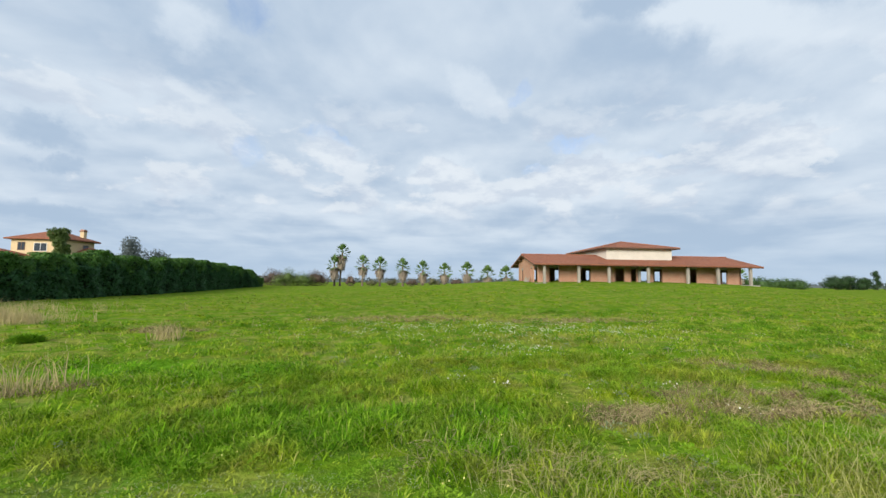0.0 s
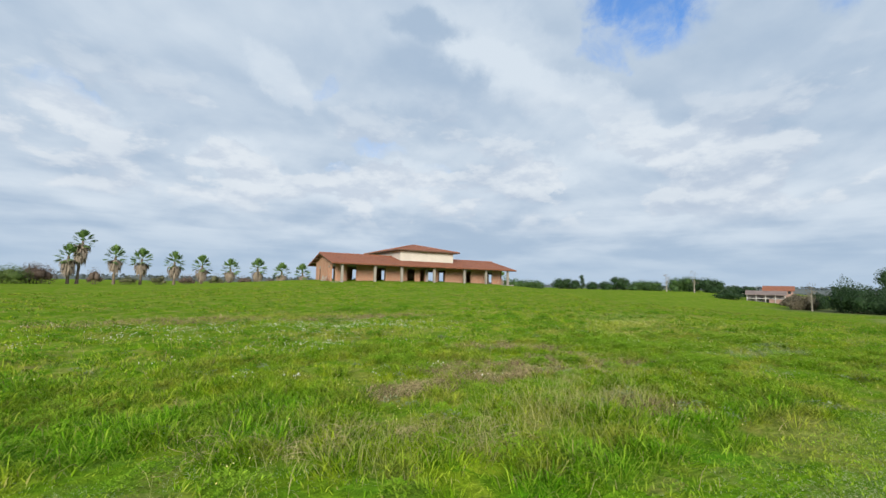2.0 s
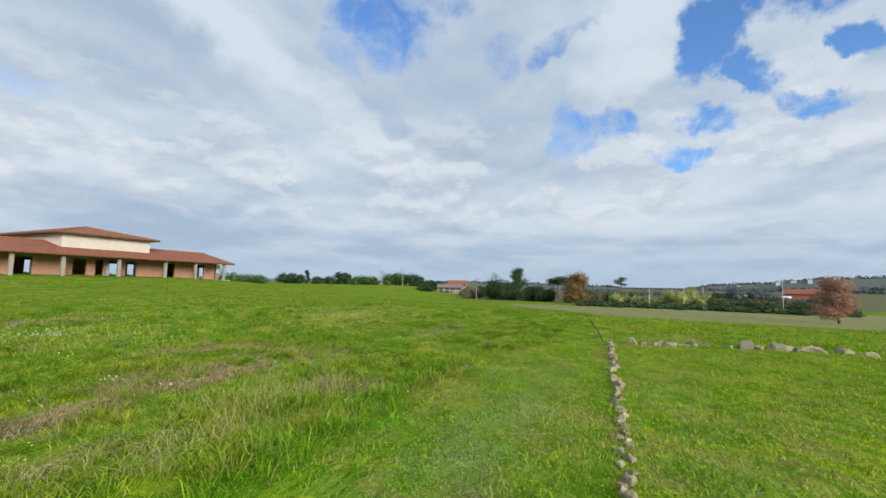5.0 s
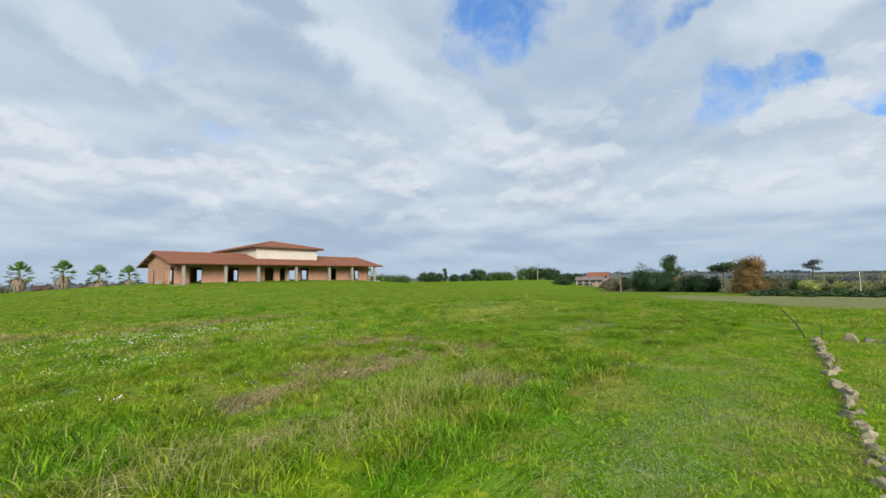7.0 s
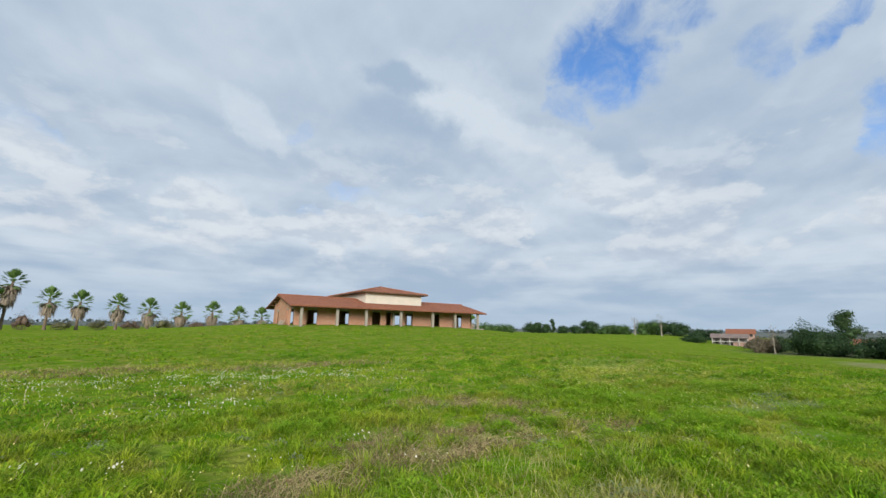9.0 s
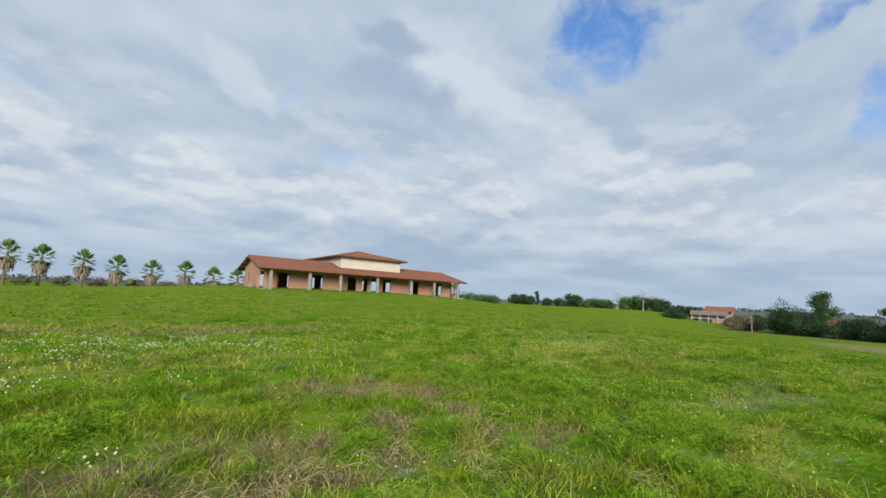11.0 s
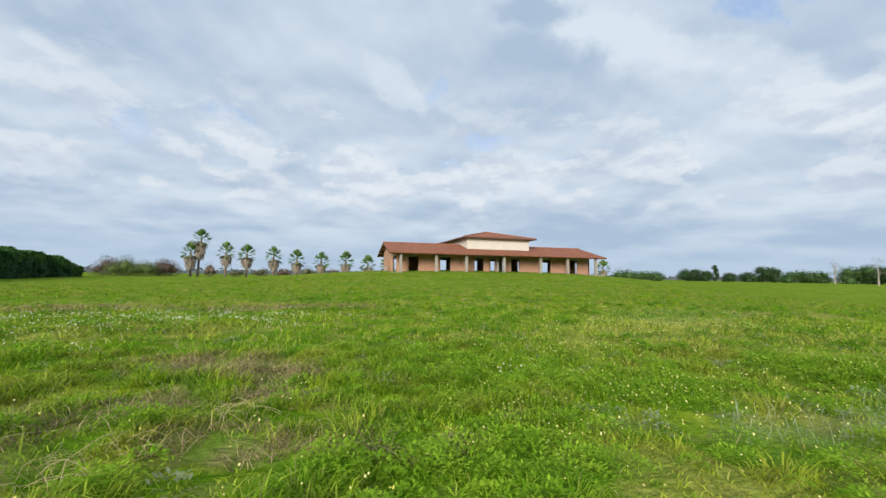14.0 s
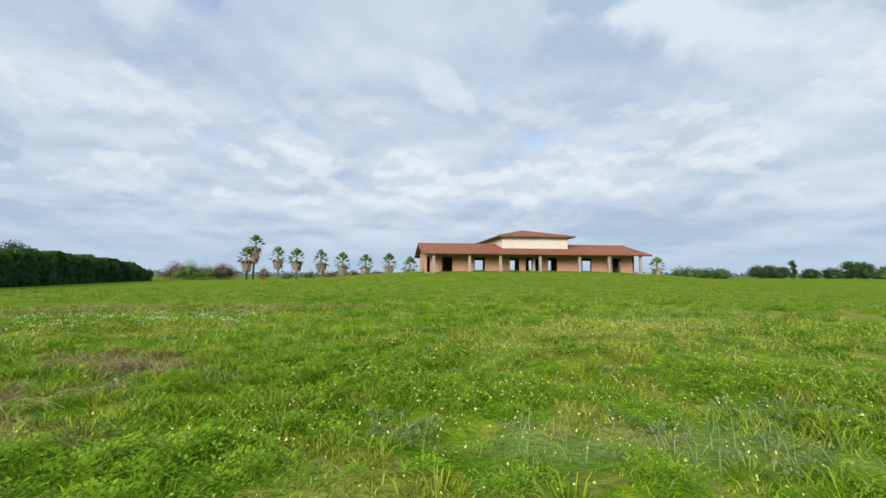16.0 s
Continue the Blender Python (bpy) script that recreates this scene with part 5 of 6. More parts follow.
tree("cypress", x, y, 9.6, 4.2, M_DARK_LEAF, "narrow dark conical tree in the belt", seed=340, leaves=600, size=0.6, clear=0.08, lobes_n=11)
for i, (b, h) in enumerate(((60.2, 9.0), (63.1, 10.5), (73.6, 8.5))):
    x, y = polar(b, 225 if i < 2 else 150)
    tree("bare_tree", x, y, h if i < 2 else 7.5, 3.5, M_SCRUB if i else M_RUST, "slender pale-stemmed tree almost bare of leaves", seed=345 + i, leaves=70, size=0.45, bark=M_PALE_BARK, clear=0.4, inner=0)
# dark thicket with taller pines, the umbrella pine and the rust-coloured tree
for i, (b, d, h, w, m) in enumerate(((75.6, 152, 9.5, 8, M_DARK_LEAF), (76.9, 148, 8.0, 9, M_DARK_LEAF), (78.3, 148, 6.5, 9, M_DARK_LEAF), (80.6, 145, 5.4, 9, M_DARK_LEAF), (82.0, 143, 5.7, 8, M_DARK_LEAF), (83.3, 142, 5.0, 6, M_DARK_LEAF), (72.8, 155, 5.6, 7, M_SCRUB), (88.6, 165, 5.2, 8, M_DARK_LEAF), (73.6, 165, 4.6, 7, M_DARK_LEAF), (66.6, 190, 4.0, 9, M_DARK_LEAF), (71.9, 185, 4.0, 6, M_SCRUB), (74.4, 172, 4.6, 6, M_DARK_LEAF))):
    x, y = polar(b, d)
    shrub("thicket_tree", x, y, h, w, m, "dense dark evergreen thicket at the field's edge" if m != M_SCRUB else "leafless grey-brown thicket by the houses", 360 + i, 2400, 0.5, w * 0.8, "field-edge thicket", "tree")
x, y = polar(79.4, 170)
tree("pine", x, y, 12.6, 7.0, M_PINE_LEAF, "tall loose-crowned pine above the thicket", seed=372, leaves=1700, size=0.55, clear=0.35)
x, y = polar(84.6, 175)
tree("umbrella_pine", x, y, 9.7, 9, M_PINE_LEAF, "umbrella pine with flat spreading crown", seed=373, leaves=1300, size=0.55, clear=0.66, flat=2.2)
x, y = polar(87.0, 135)
tree("rust_tree", x, y, 9.3, 8.6, M_RUST, "rust-brown autumn broadleaf tree at the field's edge", seed=374, leaves=5200, size=0.42, clear=0.1, lobes_n=18)
x, y = polar(113.2, 84)
tree("red_tree", x, y, 6.8, 4.9, M_RED, "small red-brown autumn tree standing in the meadow", seed=375, leaves=4200, size=0.28, clear=0.22, lobes_n=15)
x, y = polar(92.2, 420)
tree("far_pine", x, y, 15, 11, M_WOODS, "distant grey-green pine with loose crown", seed=376, leaves=500, size=1.0, clear=0.45, flat=1.6)

# strip of reeds, scrub and a low dark hedge along the field's far edge
for i in range(20):
    b = 89.5 + i * 1.2
    x, y = polar(b, 150 + r.uniform(-6, 6))
    m = M_REED if 97.2 < b < 102 or i in (2, 4) else M_LIGHT_LEAF if 91 < b < 98 else M_MID_LEAF if i % 2 else M_OLIVE_LEAF
    shrub("reed_bed" if m == M_REED else "scrub", x, y, (5.6 if 97.2 < b < 101.5 else 3.4 if b < 103 else 2.6) + r.uniform(-0.5, 0.5), 7.5, m, "pale yellow-green reeds along the ditch" if m == M_REED else "low scrub along the ditch", 400 + i, 900, 0.5, 5.0, "ditch growth")
for i in range(24):
    b = 87.5 + i * 1.15
    x, y = polar(b, 118 + r.uniform(-2, 2))
    shrub("ditch_bush", x, y, 1.7 + r.uniform(-0.3, 0.3), 6.5, M_DARK_LEAF if i % 3 else M_MID_LEAF, "low dark bush along the field's edge", 430 + i, 420, 0.34, 3.0, "field-edge bushes")
for i, (b, d, h, w) in enumerate(((104.6, 190, 8.0, 9), (106.2, 192, 7.5, 9), (107.7, 188, 5.5, 8))):
    x, y = polar(b, d)
    shrub("thicket_tree", x, y, h, w, M_WOODS, "grey-green thicket before the barn", 460 + i, 800, 0.55, 7.0, "", "tree")


def pole(bear, dist, h, rad, name, label, arm=0.0):
    x, y = polar(bear, dist)
    p = thing(name, x, y, up(x, y) - 0.3, label, "pole")
    part("shaft", tube(bmesh.new(), [(0, 0, 0), (0, 0, h * 0.5), (0, 0, h + 0.3)], [rad, rad * 0.85, rad * 0.65], 8), M_POLE, p)
    if arm:
        part("crossarm", box(bmesh.new(), -0.05, 0.05, -arm, arm, h - 0.4, h - 0.28, 0.01), M_POLE, p)


for i in range(18):
    b = 88.0 + i * 1.45
    x, y = polar(b, 205 + r.uniform(-12, 12))
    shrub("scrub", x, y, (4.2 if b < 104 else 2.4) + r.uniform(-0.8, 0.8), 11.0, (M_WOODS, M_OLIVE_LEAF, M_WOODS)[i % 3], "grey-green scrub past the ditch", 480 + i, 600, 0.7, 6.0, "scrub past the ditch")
pole(95.8, 125, 5.6, 0.10, "white_pole", "plain pale pole at the field's edge")
pole(99.5, 128, 5.2, 0.09, "white_pole", "plain pale pole at the field's edge")
pole(108.7, 140, 8.0, 0.085, "power_pole", "tall pale power pole with a short crossarm", 0.7)
pole(101.2, 320, 10.0, 0.18, "power_pole", "distant thin power pole", 0.8)


def far_house(x, y, w, d, h, turn, wall, label, rise=1.6, rows=1, cols=3, name="farmhouse", sink=1.6, roof=None):
    """A house with walls, pitched tile roof and windows."""
    zg = up(x, y)
    t = thing(name, x, y, zg - sink, label, "house", turn=turn)
    part("wall", box(bmesh.new(), -w / 2, w / 2, -d / 2, d / 2, 0, h), wall, t)
    o = 0.6
    for s in (-1, 1):
        part("roof_slope", slab(bmesh.new(), [(-w / 2 - o, s * (d / 2 + o), h - 0.12), (w / 2 + o, s * (d / 2 + o), h - 0.12), (w / 2 + o, 0, h + rise), (-w / 2 - o, 0, h + rise)], 0.2), roof or M_FASCIA, t)
    bm = bmesh.new()
    for sx in (-w / 2 + 0.02, w / 2 - 0.02):
        bm.faces.new([bm.verts.new((sx, -d / 2, h)), bm.verts.new((sx, d / 2, h)), bm.verts.new((sx, 0, h + rise * 0.92))])
    part("gable", bm, wall, t)
    for q in range(rows):
        for c in range(cols):
            cx = -w / 2 + w * (c + 0.5) / cols
            zz = 1.0 + q * 2.9
            wd = part("window", box(bmesh.new(), cx - 0.5, cx + 0.5, -d / 2 - 0.02, -d / 2 + 0.05, zz, zz + 1.3), M_GLASS, t)
            part("sill", box(bmesh.new(), cx - 0.6, cx + 0.6, -d / 2 - 0.12, -d / 2 - 0.025, zz - 0.1, zz - 0.01), M_CONC, wd)
    return t


x, y = polar(69.8, 205)
shed = far_house(x, y, 11.5, 8, 3.6, -70, M_GREY_WALL, "grey boarded farm shed with low rusty roof", 1.3, 1, 4, "farm_shed", 0.5, M_RUSTY)
part("veranda_floor", box(bmesh.new(), -5.9, 5.9, -5.6, -4.0, 1.75, 1.95), M_POLE, shed, "pale veranda edge")
part("veranda_roof", slab(bmesh.new(), [(-6.3, -6.1, 3.35), (6.3, -6.1, 3.35), (6.3, -4.0, 3.9), (-6.3, -4.0, 3.9)], 0.15), M_RUSTY, shed)
for px_ in (-5.7, -2.9, 0.0, 2.9, 5.7):
    part("veranda_post", box(bmesh.new(), px_ - 0.12, px_ + 0.12, -5.55, -5.3, 0, 3.45), M_POLE, shed)
part("lower_wall", box(bmesh.new(), 1.0, 5.6, -5.2, -4.01, 0.05, 1.72), M_PINK_WALL, shed, "pink rendered lower wall")
x, y = polar(70.9, 225)
far_house(x, y, 9.5, 8, 5.3, -72, M_PINK_WALL, "old pink farmhouse with terracotta roof", 1.8, 2, 4, "farmhouse", 0.5)
x, y = polar(67.3, 250)
far_house(x, y, 10, 8, 3.4, -68, M_WHITE_WALL, "small pale house half hidden by trees", 1.2, 1, 2, "farmhouse", 1.6, M_GREY_WALL)
x, y = polar(81.3, 180)
far_house(x, y, 9, 8, 4.2, -80, M_PINK_WALL, "reddish house behind the thicket", 1.6, 1, 3)
x, y = polar(111.0, 270)
far_house(x, y, 22, 12, 5.0, -110, M_BARN, "long red barn with a low roof", 2.2, 1, 5, "barn")
x, y = polar(106.6, 255)
far_house(x, y, 22, 6, 3.0, -106, M_GREY_WALL, "long low shed with a pale roof", 0.8, 1, 6, "farm_shed", 1.6, M_WHITE_WALL)


def van(bear, dist, turn, label):
    x, y = polar(bear, dist)
    c = thing("white_van", x, y, up(x, y), label, "vehicle", turn=turn)
    bm = box(bmesh.new(), -2.2, 2.2, -0.9, 0.9, 0.35, 1.15, 0.12)
    box(bm, -2.1, 1.1, -0.82, 0.82, 1.15, 1.95, 0.15)
    part("body", bm, M_CAR, c)
    part("window_band", box(bmesh.new(), -1.8, 0.95, -0.85, 0.85, 1.3, 1.75, 0.03), M_GLASS, c)
    for px_ in (-1.4, 1.4):
        for s in (-0.85, 0.85):
            part("wheel", tube(bmesh.new(), [(px_, s - 0.1, 0.34), (px_, s + 0.1, 0.34)], [0.34, 0.34], 14), M_TYRE, c)


van(97.0, 185, 20, "small white van parked by the ditch")


# ---------- distance: low wooded hills and far woods ----------
def hill_band(name, b0, b1, dist, base, peaks, n, size, label, seed):
    """A low wooded hill: a ridge of many leaf clumps over a solid rise, far off."""
    g = np.random.default_rng(seed)
    b = np.linspace(b0, b1, 80)
    top = np.interp(b, [q[0] for q in peaks], [q[1] for q in peaks]) + 0.6 * np.sin(b * 2.1) + 0.4 * np.sin(b * 5.3)
    V, F = [], []
    for bb, tt in zip(b, top):
        for dd, zz in ((dist, base), (dist + 30, base + (tt - base) * 0.75), (dist + 90, tt - 1), (dist + 260, base)):
            V.append((*polar(bb, dd), zz))
    for i in range(len(b) - 1):
        for k in range(3):
            a = i * 4 + k
            F += [(a, a + 4, a + 5), (a, a + 5, a + 1)]
    t = thing(name, *polar((b0 + b1) / 2, dist), base, label, "woods", kind="stuff")
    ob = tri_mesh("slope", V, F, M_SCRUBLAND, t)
    ob.matrix_parent_inverse = t.matrix_basis.inverted()
    bb = g.uniform(b0, b1, n)
    f = g.random(n)
    tt = np.interp(bb, b, top)
    dd = dist + 90 * f
    z = base + (tt - base) * f ** 0.6 + g.uniform(-0.2, 0.35, n) * size
    p = np.stack([np.sin(np.radians(bb)) * dd, np.cos(np.radians(bb)) * dd, z], 1)
    v, fc = leaf_cloud(p, np.tile([[0.0, 0.0, 1.0]], (n, 1)), size, 0.9, 0.8, g)
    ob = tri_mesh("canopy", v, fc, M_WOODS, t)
    ob.matrix_parent_inverse = t.matrix_basis.inverted()


# hillside colour has the haze of distance mixed in
M_SCRUBLAND = worn("hazed_hillside", (0.100, 0.122, 0.118), (0.120, 0.135, 0.125), (0.15, 0.145, 0.125), 0.01, 0.06, 0.95, 0.1, 0.1)
hill_band("far_hill", 88, 150, 900, -6, [(88, -4), (99, -3), (102, 8), (107, 13), (111, 21), (120, 28), (150, 24)], 9000, 5.0, "low wooded hill with scattered houses in the distance", 51)
hill_band("far_woods", -40, 40, 420, -2, [(-40, 4), (-22, 5), (-10, 3.8), (0, 4.2), (12, 5), (40, 4)], 2400, 3.6, "dark line of far woods behind the palms", 52)
hill_band("far_woods", 38, 92, 520, -7, [(38, 3.0), (60, 4.5), (75, 5), (86, 3), (92, 1)], 3600, 4.0, "dark line of far woods behind the tree belt", 53)
for i, (b, d, w) in enumerate(((108.0, 930, 6), (109.3, 945, 8), (110.6, 930, 6), (112.6, 950, 8), (104.5, 930, 5))):
    x, y = polar(b, d)
    zb = 4.0 + 2.0 * (b - 104)
    t = thing("far_house", x, y, zb, "tiny pale house far off among trees", "house", "far houses", turn=-b)
    part("wall", box(bmesh.new(), -w / 2, w / 2, -4, 4, -6, 2.2), M_WHITE_WALL, t)
    part("roof", slab(bmesh.new(), [(-w / 2 - 0.5, -4.6, 2.2), (w / 2 + 0.5, -4.6, 2.2), (w / 2 + 0.5, 0, 3.0), (-w / 2 - 0.5, 0, 3.0)], 0.3), M_GREY_WALL, t)
    part("roof", slab(bmesh.new(), [(-w / 2 - 0.5, 4.6, 2.2), (w / 2 + 0.5, 4.6, 2.2), (w / 2 + 0.5, 0, 3.0), (-w / 2 - 0.5, 0, 3.0)], 0.3), M_GREY_WALL, t)


# ---------- the meadow's growth ----------
def inside(rows, x, y, grow=1.15):
    hit = np.zeros(len(x), bool)
    for cx, cy, a, b, turn in rows:
        c, s = math.cos(radians(turn)), math.sin(radians(turn))
        u, v = (x - cx) * c + (y - cy) * s, -(x - cx) * s + (y - cy) * c
        hit |= (u / a) ** 2 + (v / b) ** 2 < grow
    return hit


def path_distance(x, y):
    """Distance to the line that is walked, as two straight stretches."""
    d = np.full(len(x), 1e9)
    for ax, ay, bx, by in ((0, 0, 0.2, -0.9), (0.2, -0.9, 4, 2.2), (4, 2.2, 13.1, 1.7)):
        t = np.clip(((x - ax) * (bx - ax) + (y - ay) * (by - ay)) / ((bx - ax) ** 2 + (by - ay) ** 2), 0, 1)
        d = np.minimum(d, np.hypot(x - ax - t * (bx - ax), y - ay - t * (by - ay)))
    return d


def blades(name, x, y, h, w, material, label, lean=0.5, g=rng):
    """Bent grass blades of three triangles each."""
    n = len(x)
    z = turf(x, y) - 0.015
    a = g.uniform(0, 2 * np.pi, n)
    b = g.uniform(0, 2 * np.pi, n)
    out = lean * h * g.uniform(0.25, 1.3, n)
    side = np.stack([np.cos(b), np.sin(b), 0 * b], 1) * (w / 2)[:, None]
    base = np.stack([x, y, z], 1)
    way = np.stack([np.cos(a), np.sin(a), 0 * a], 1)
    mid = base + way * (out * 0.35)[:, None] + np.stack([0 * h, 0 * h, h * 0.62], 1)
    tip = base + way * out[:, None] + np.stack([0 * h, 0 * h, h * g.uniform(0.75, 1.0, n)], 1)
    v = np.stack([base - side, base + side, mid - side * 0.8, mid + side * 0.8, tip], 1).reshape(-1, 3)
    k = np.arange(n)[:, None] * 5
    f = np.concatenate([k + [[0, 1, 3]], k + [[0, 3, 2]], k + [[2, 3, 4]]])
    ob = tri_mesh(name, v, f, material)
    return tagged(ob, label, "grass", kind="stuff")


def scatter(n, x0, x1, y0, y1, near, far, g=rng):
    """Random places in a rectangle between two distances from the walked line."""
    x, y = g.uniform(x0, x1, n), g.uniform(y0, y1, n)
    d = path_distance(x, y)
    k = (d > near) & (d < far)
    return x[k], y[k]


def tuftiness(x, y):
    return 0.5 + 0.25 * np.sin(2.3 * x + 1.1 * y) * np.sin(1.9 * y - 0.8 * x) + 0.25 * np.sin(5.1 * x - 2.2 * y + 1) * np.sin(4.3 * y + 1.7 * x)


def tufts(name, n, x0, x1, y0, y1, near, far, per, rad, tall, wide, material, label, keep_=None):
    """Clumps of blades that fan out from one root each."""
    cx, cy = scatter(n, x0, x1, y0, y1, near, far)
    k = (mown(cx, cy) < 0.35) & ~(inside(DRY, cx, cy, 0.9) & (rng.random(len(cx)) < 0.88))
    if keep_ is not None:
        k &= keep_(cx, cy)
    cx, cy = cx[k], cy[k]
    m = len(cx)
    big = rng.uniform(0.5, 1.3, m) * np.where(inside(LUSH, cx, cy), 1.25, 1.0)
    X, Y, S = np.repeat(cx, per), np.repeat(cy, per), np.repeat(big, per)
    a = rng.uniform(0, 2 * np.pi, m * per)
    q = np.sqrt(rng.random(m * per))
    x, y = X + np.cos(a) * q * rad * S, Y + np.sin(a) * q * rad * S
    h = tall * S * rng.uniform(0.5, 1.1, m * per) * (1 - 0.35 * q)
    z = turf(x, y) - 0.015
    out = h * (0.45 + 1.25 * q) * rng.uniform(0.5, 1.4, m * per)
    b = a + np.pi / 2 + rng.normal(0, 0.5, m * per)
    way = np.stack([np.cos(a), np.sin(a), 0 * a], 1)
    side = np.stack([np.cos(b), np.sin(b), 0 * b], 1) * (wide * rng.uniform(0.6, 1.3, m * per) / 2)[:, None]
    base = np.stack([x, y, z], 1)
    o = np.zeros_like(h)
    mid = base + way * (out * 0.4)[:, None] + np.stack([o, o, h * 0.68], 1)
    tip = base + way * out[:, None] + np.stack([o, o, h * rng.uniform(0.30, 0.95, m * per)], 1)
    v = np.stack([base - side, base + side, mid - side * 0.85, mid + side * 0.85, tip], 1).reshape(-1, 3)
    i = np.arange(m * per)[:, None] * 5
    ob = tri_mesh(name, v, np.concatenate([i + [[0, 1, 3]], i + [[0, 3, 2]], i + [[2, 3, 4]]]), material)
    tagged(ob, label, "grass", kind="stuff")


def cluster(rows, bunch=14, g=rng):
    """Places spread round the given middles: x, y, spread x, spread y, count."""
    xs, ys = [], []
    for cx, cy, sx, sy, n in rows:
        m = max(1, n // bunch)
        xs.append((g.normal(cx, sx * 1.25, m)[:, None] + g.normal(0, 0.22, (m, bunch))).ravel())
        ys.append((g.normal(cy, sy * 1.25, m)[:, None] + g.normal(0, 0.18, (m, bunch))).ravel())
    return np.concatenate(xs), np.concatenate(ys)


def grow():
    # short under-growth close by
    x, y = scatter(300000, -11, 25, 0.5, 12, 0.0, 9.0)
    k = (mown(x, y) < rng.random(len(x))) & (rng.random(len(x)) < 0.42 + 0.58 * clumpy(x, y)) & ~(inside(DRY, x, y, 0.9) & (rng.random(len(x)) < 0.8))
    x, y = x[k], y[k]
    h = (0.05 + 0.09 * rng.random(len(x)) ** 1.6) * (0.40 + 1.5 * clumpy(x, y) ** 1.6) * np.where(x > 10.5, 0.7, 1.0)
    blades("meadow_grass", x, y, h, rng.uniform(0.008, 0.017, len(x)), M_GRASS, "short green meadow grass", 1.4)
    tufts("grass_tufts", 7500, -11, 25, 0.5, 12, 0.0, 9.0, 40, 0.15, 0.22, 0.011, M_GRASS, "long green grass in arching tufts", lambda x, y: clumpy(x, y) > np.where(x > 10.5, 0.62, 0.36) + 0.25 * rng.random(len(x)))
    tufts("grass_tufts", 5200, -9, 10, 1, 12, 0.0, 11.0, 26, 0.16, 0.21, 0.014, M_GRASS, "tall lush green grass in arching tufts", lambda x, y: inside(LUSH, x, y, 1.1))
    # a little way off, broader blades
    x, y = scatter(200000, -24, 46, -14, 26, 8.5, 22)
    k = (mown(x, y) < rng.random(len(x))) & (rng.random(len(x)) < 0.25 + 0.75 * clumpy(x * 0.7, y * 0.7))
    x, y = x[k], y[k]
    blades("meadow_grass", x, y, (0.06 + 0.10 * rng.random(len(x)) ** 1.5) * (0.35 + 1.4 * clumpy(x * 0.7, y * 0.7)), rng.uniform(0.014, 0.028, len(x)), M_GRASS, "meadow grass in uneven growth", 1.3)
    tufts("grass_tufts", 14000, -24, 46, -14, 26, 8.5, 22, 12, 0.24, 0.15, 0.026, M_GRASS, "arching grass tufts in the meadow", lambda x, y: clumpy(x * 0.7, y * 0.7) > 0.25 + 0.35 * rng.random(len(x)))
    tufts("grass_tufts", 44000, -34, 95, -35, 64, 20, 62, 5, 0.40, 0.17, 0.08, M_FAR_GRASS, "far meadow grass in low tufts", lambda x, y: (clumpy(x * 0.25, y * 0.45) > 0.35 + 0.3 * rng.random(len(x))) & ~((y > 62) & (x > 17) & (x < 60)) & ~((x > 36) & (y < 0.33 * x - 13)))
    # mown grass beside the stone rows
    x, y = scatter(190000, -7, 19, -12, 4.8, 0.0, 19)
    k = mown(x, y) > rng.random(len(x))
    x, y = x[k], y[k]
    d = path_distance(x, y)
    blades("mown_grass", x, y, rng.uniform(0.025, 0.075, len(x)) * (0.45 + patchy(x, y, 0.13)), rng.uniform(0.008, 0.016, len(x)) * (1 + d * 0.12), M_SHORT, "short mown grass beside the stone rows", 0.8)
    # clippings left by the mower, in drifts
    x, y = cluster([(4.2, 0.5, 0.9, 0.25, 9000), (6.2, 0.2, 1.1, 0.22, 8000), (8.7, 0.0, 1.4, 0.25, 7000), (8.9, 1.1, 1.2, 0.15, 3500), (-1.6, 4.1, 2.0, 0.12, 3000), (1.5, 3.4, 0.9, 0.12, 1500), (6.5, -2.1, 2.2, 0.18, 5000), (10.5, -2.3, 2.2, 0.18, 4000)], 30)
    blades("grass_clippings", x, y, rng.uniform(0.012, 0.04, len(x)), rng.uniform(0.004, 0.008, len(x)), M_CLIP, "pale cut grass lying in drifts", 2.5)
    # dead stalks lying in the dry spots, and some scattered
    xs, ys, ws = [], [], []
    for cx, cy, a, b, turn in DRY:
        wide = 1.0 if cy < 12 else 2.2
        n = int(min(a * b, 2.5) * (4200 if cy < 12 else 2000))
        q, w = np.sqrt(rng.random(n)) * 1.25, rng.uniform(0, 2 * np.pi, n)
        u, v = np.cos(w) * q * a, np.sin(w) * q * b
        c, k = math.cos(radians(turn)), math.sin(radians(turn))
        xs.append(cx + u * c - v * k), ys.append(cy + u * k + v * c), ws.append(np.full(n, wide))
    x, y, w = np.concatenate(xs), np.concatenate(ys), np.concatenate(ws)
    k = patchy(x, y, 0.35) + 0.4 * patchy(x, y, 0.9) > 0.45 + 0.35 * rng.random(len(x))
    x, y, w = x[k], y[k], w[k]
    k = rng.random(len(x)) < 0.6
    blades("thatch", x[k], y[k], 0.03 + 0.13 * rng.random(k.sum()) ** 1.5, rng.uniform(0.006, 0.012, k.sum()) * w[k], M_THATCH, "matted brown dead grass in bare patches", 2.2)
    k = ~k
    blades("dry_stalks", x[k], y[k], 0.04 + 0.18 * rng.random(k.sum()) ** 1.5, rng.uniform(0.004, 0.008, k.sum()) * w[k], M_STRAW, "dry straw-coloured grass in bare patches", 1.7)
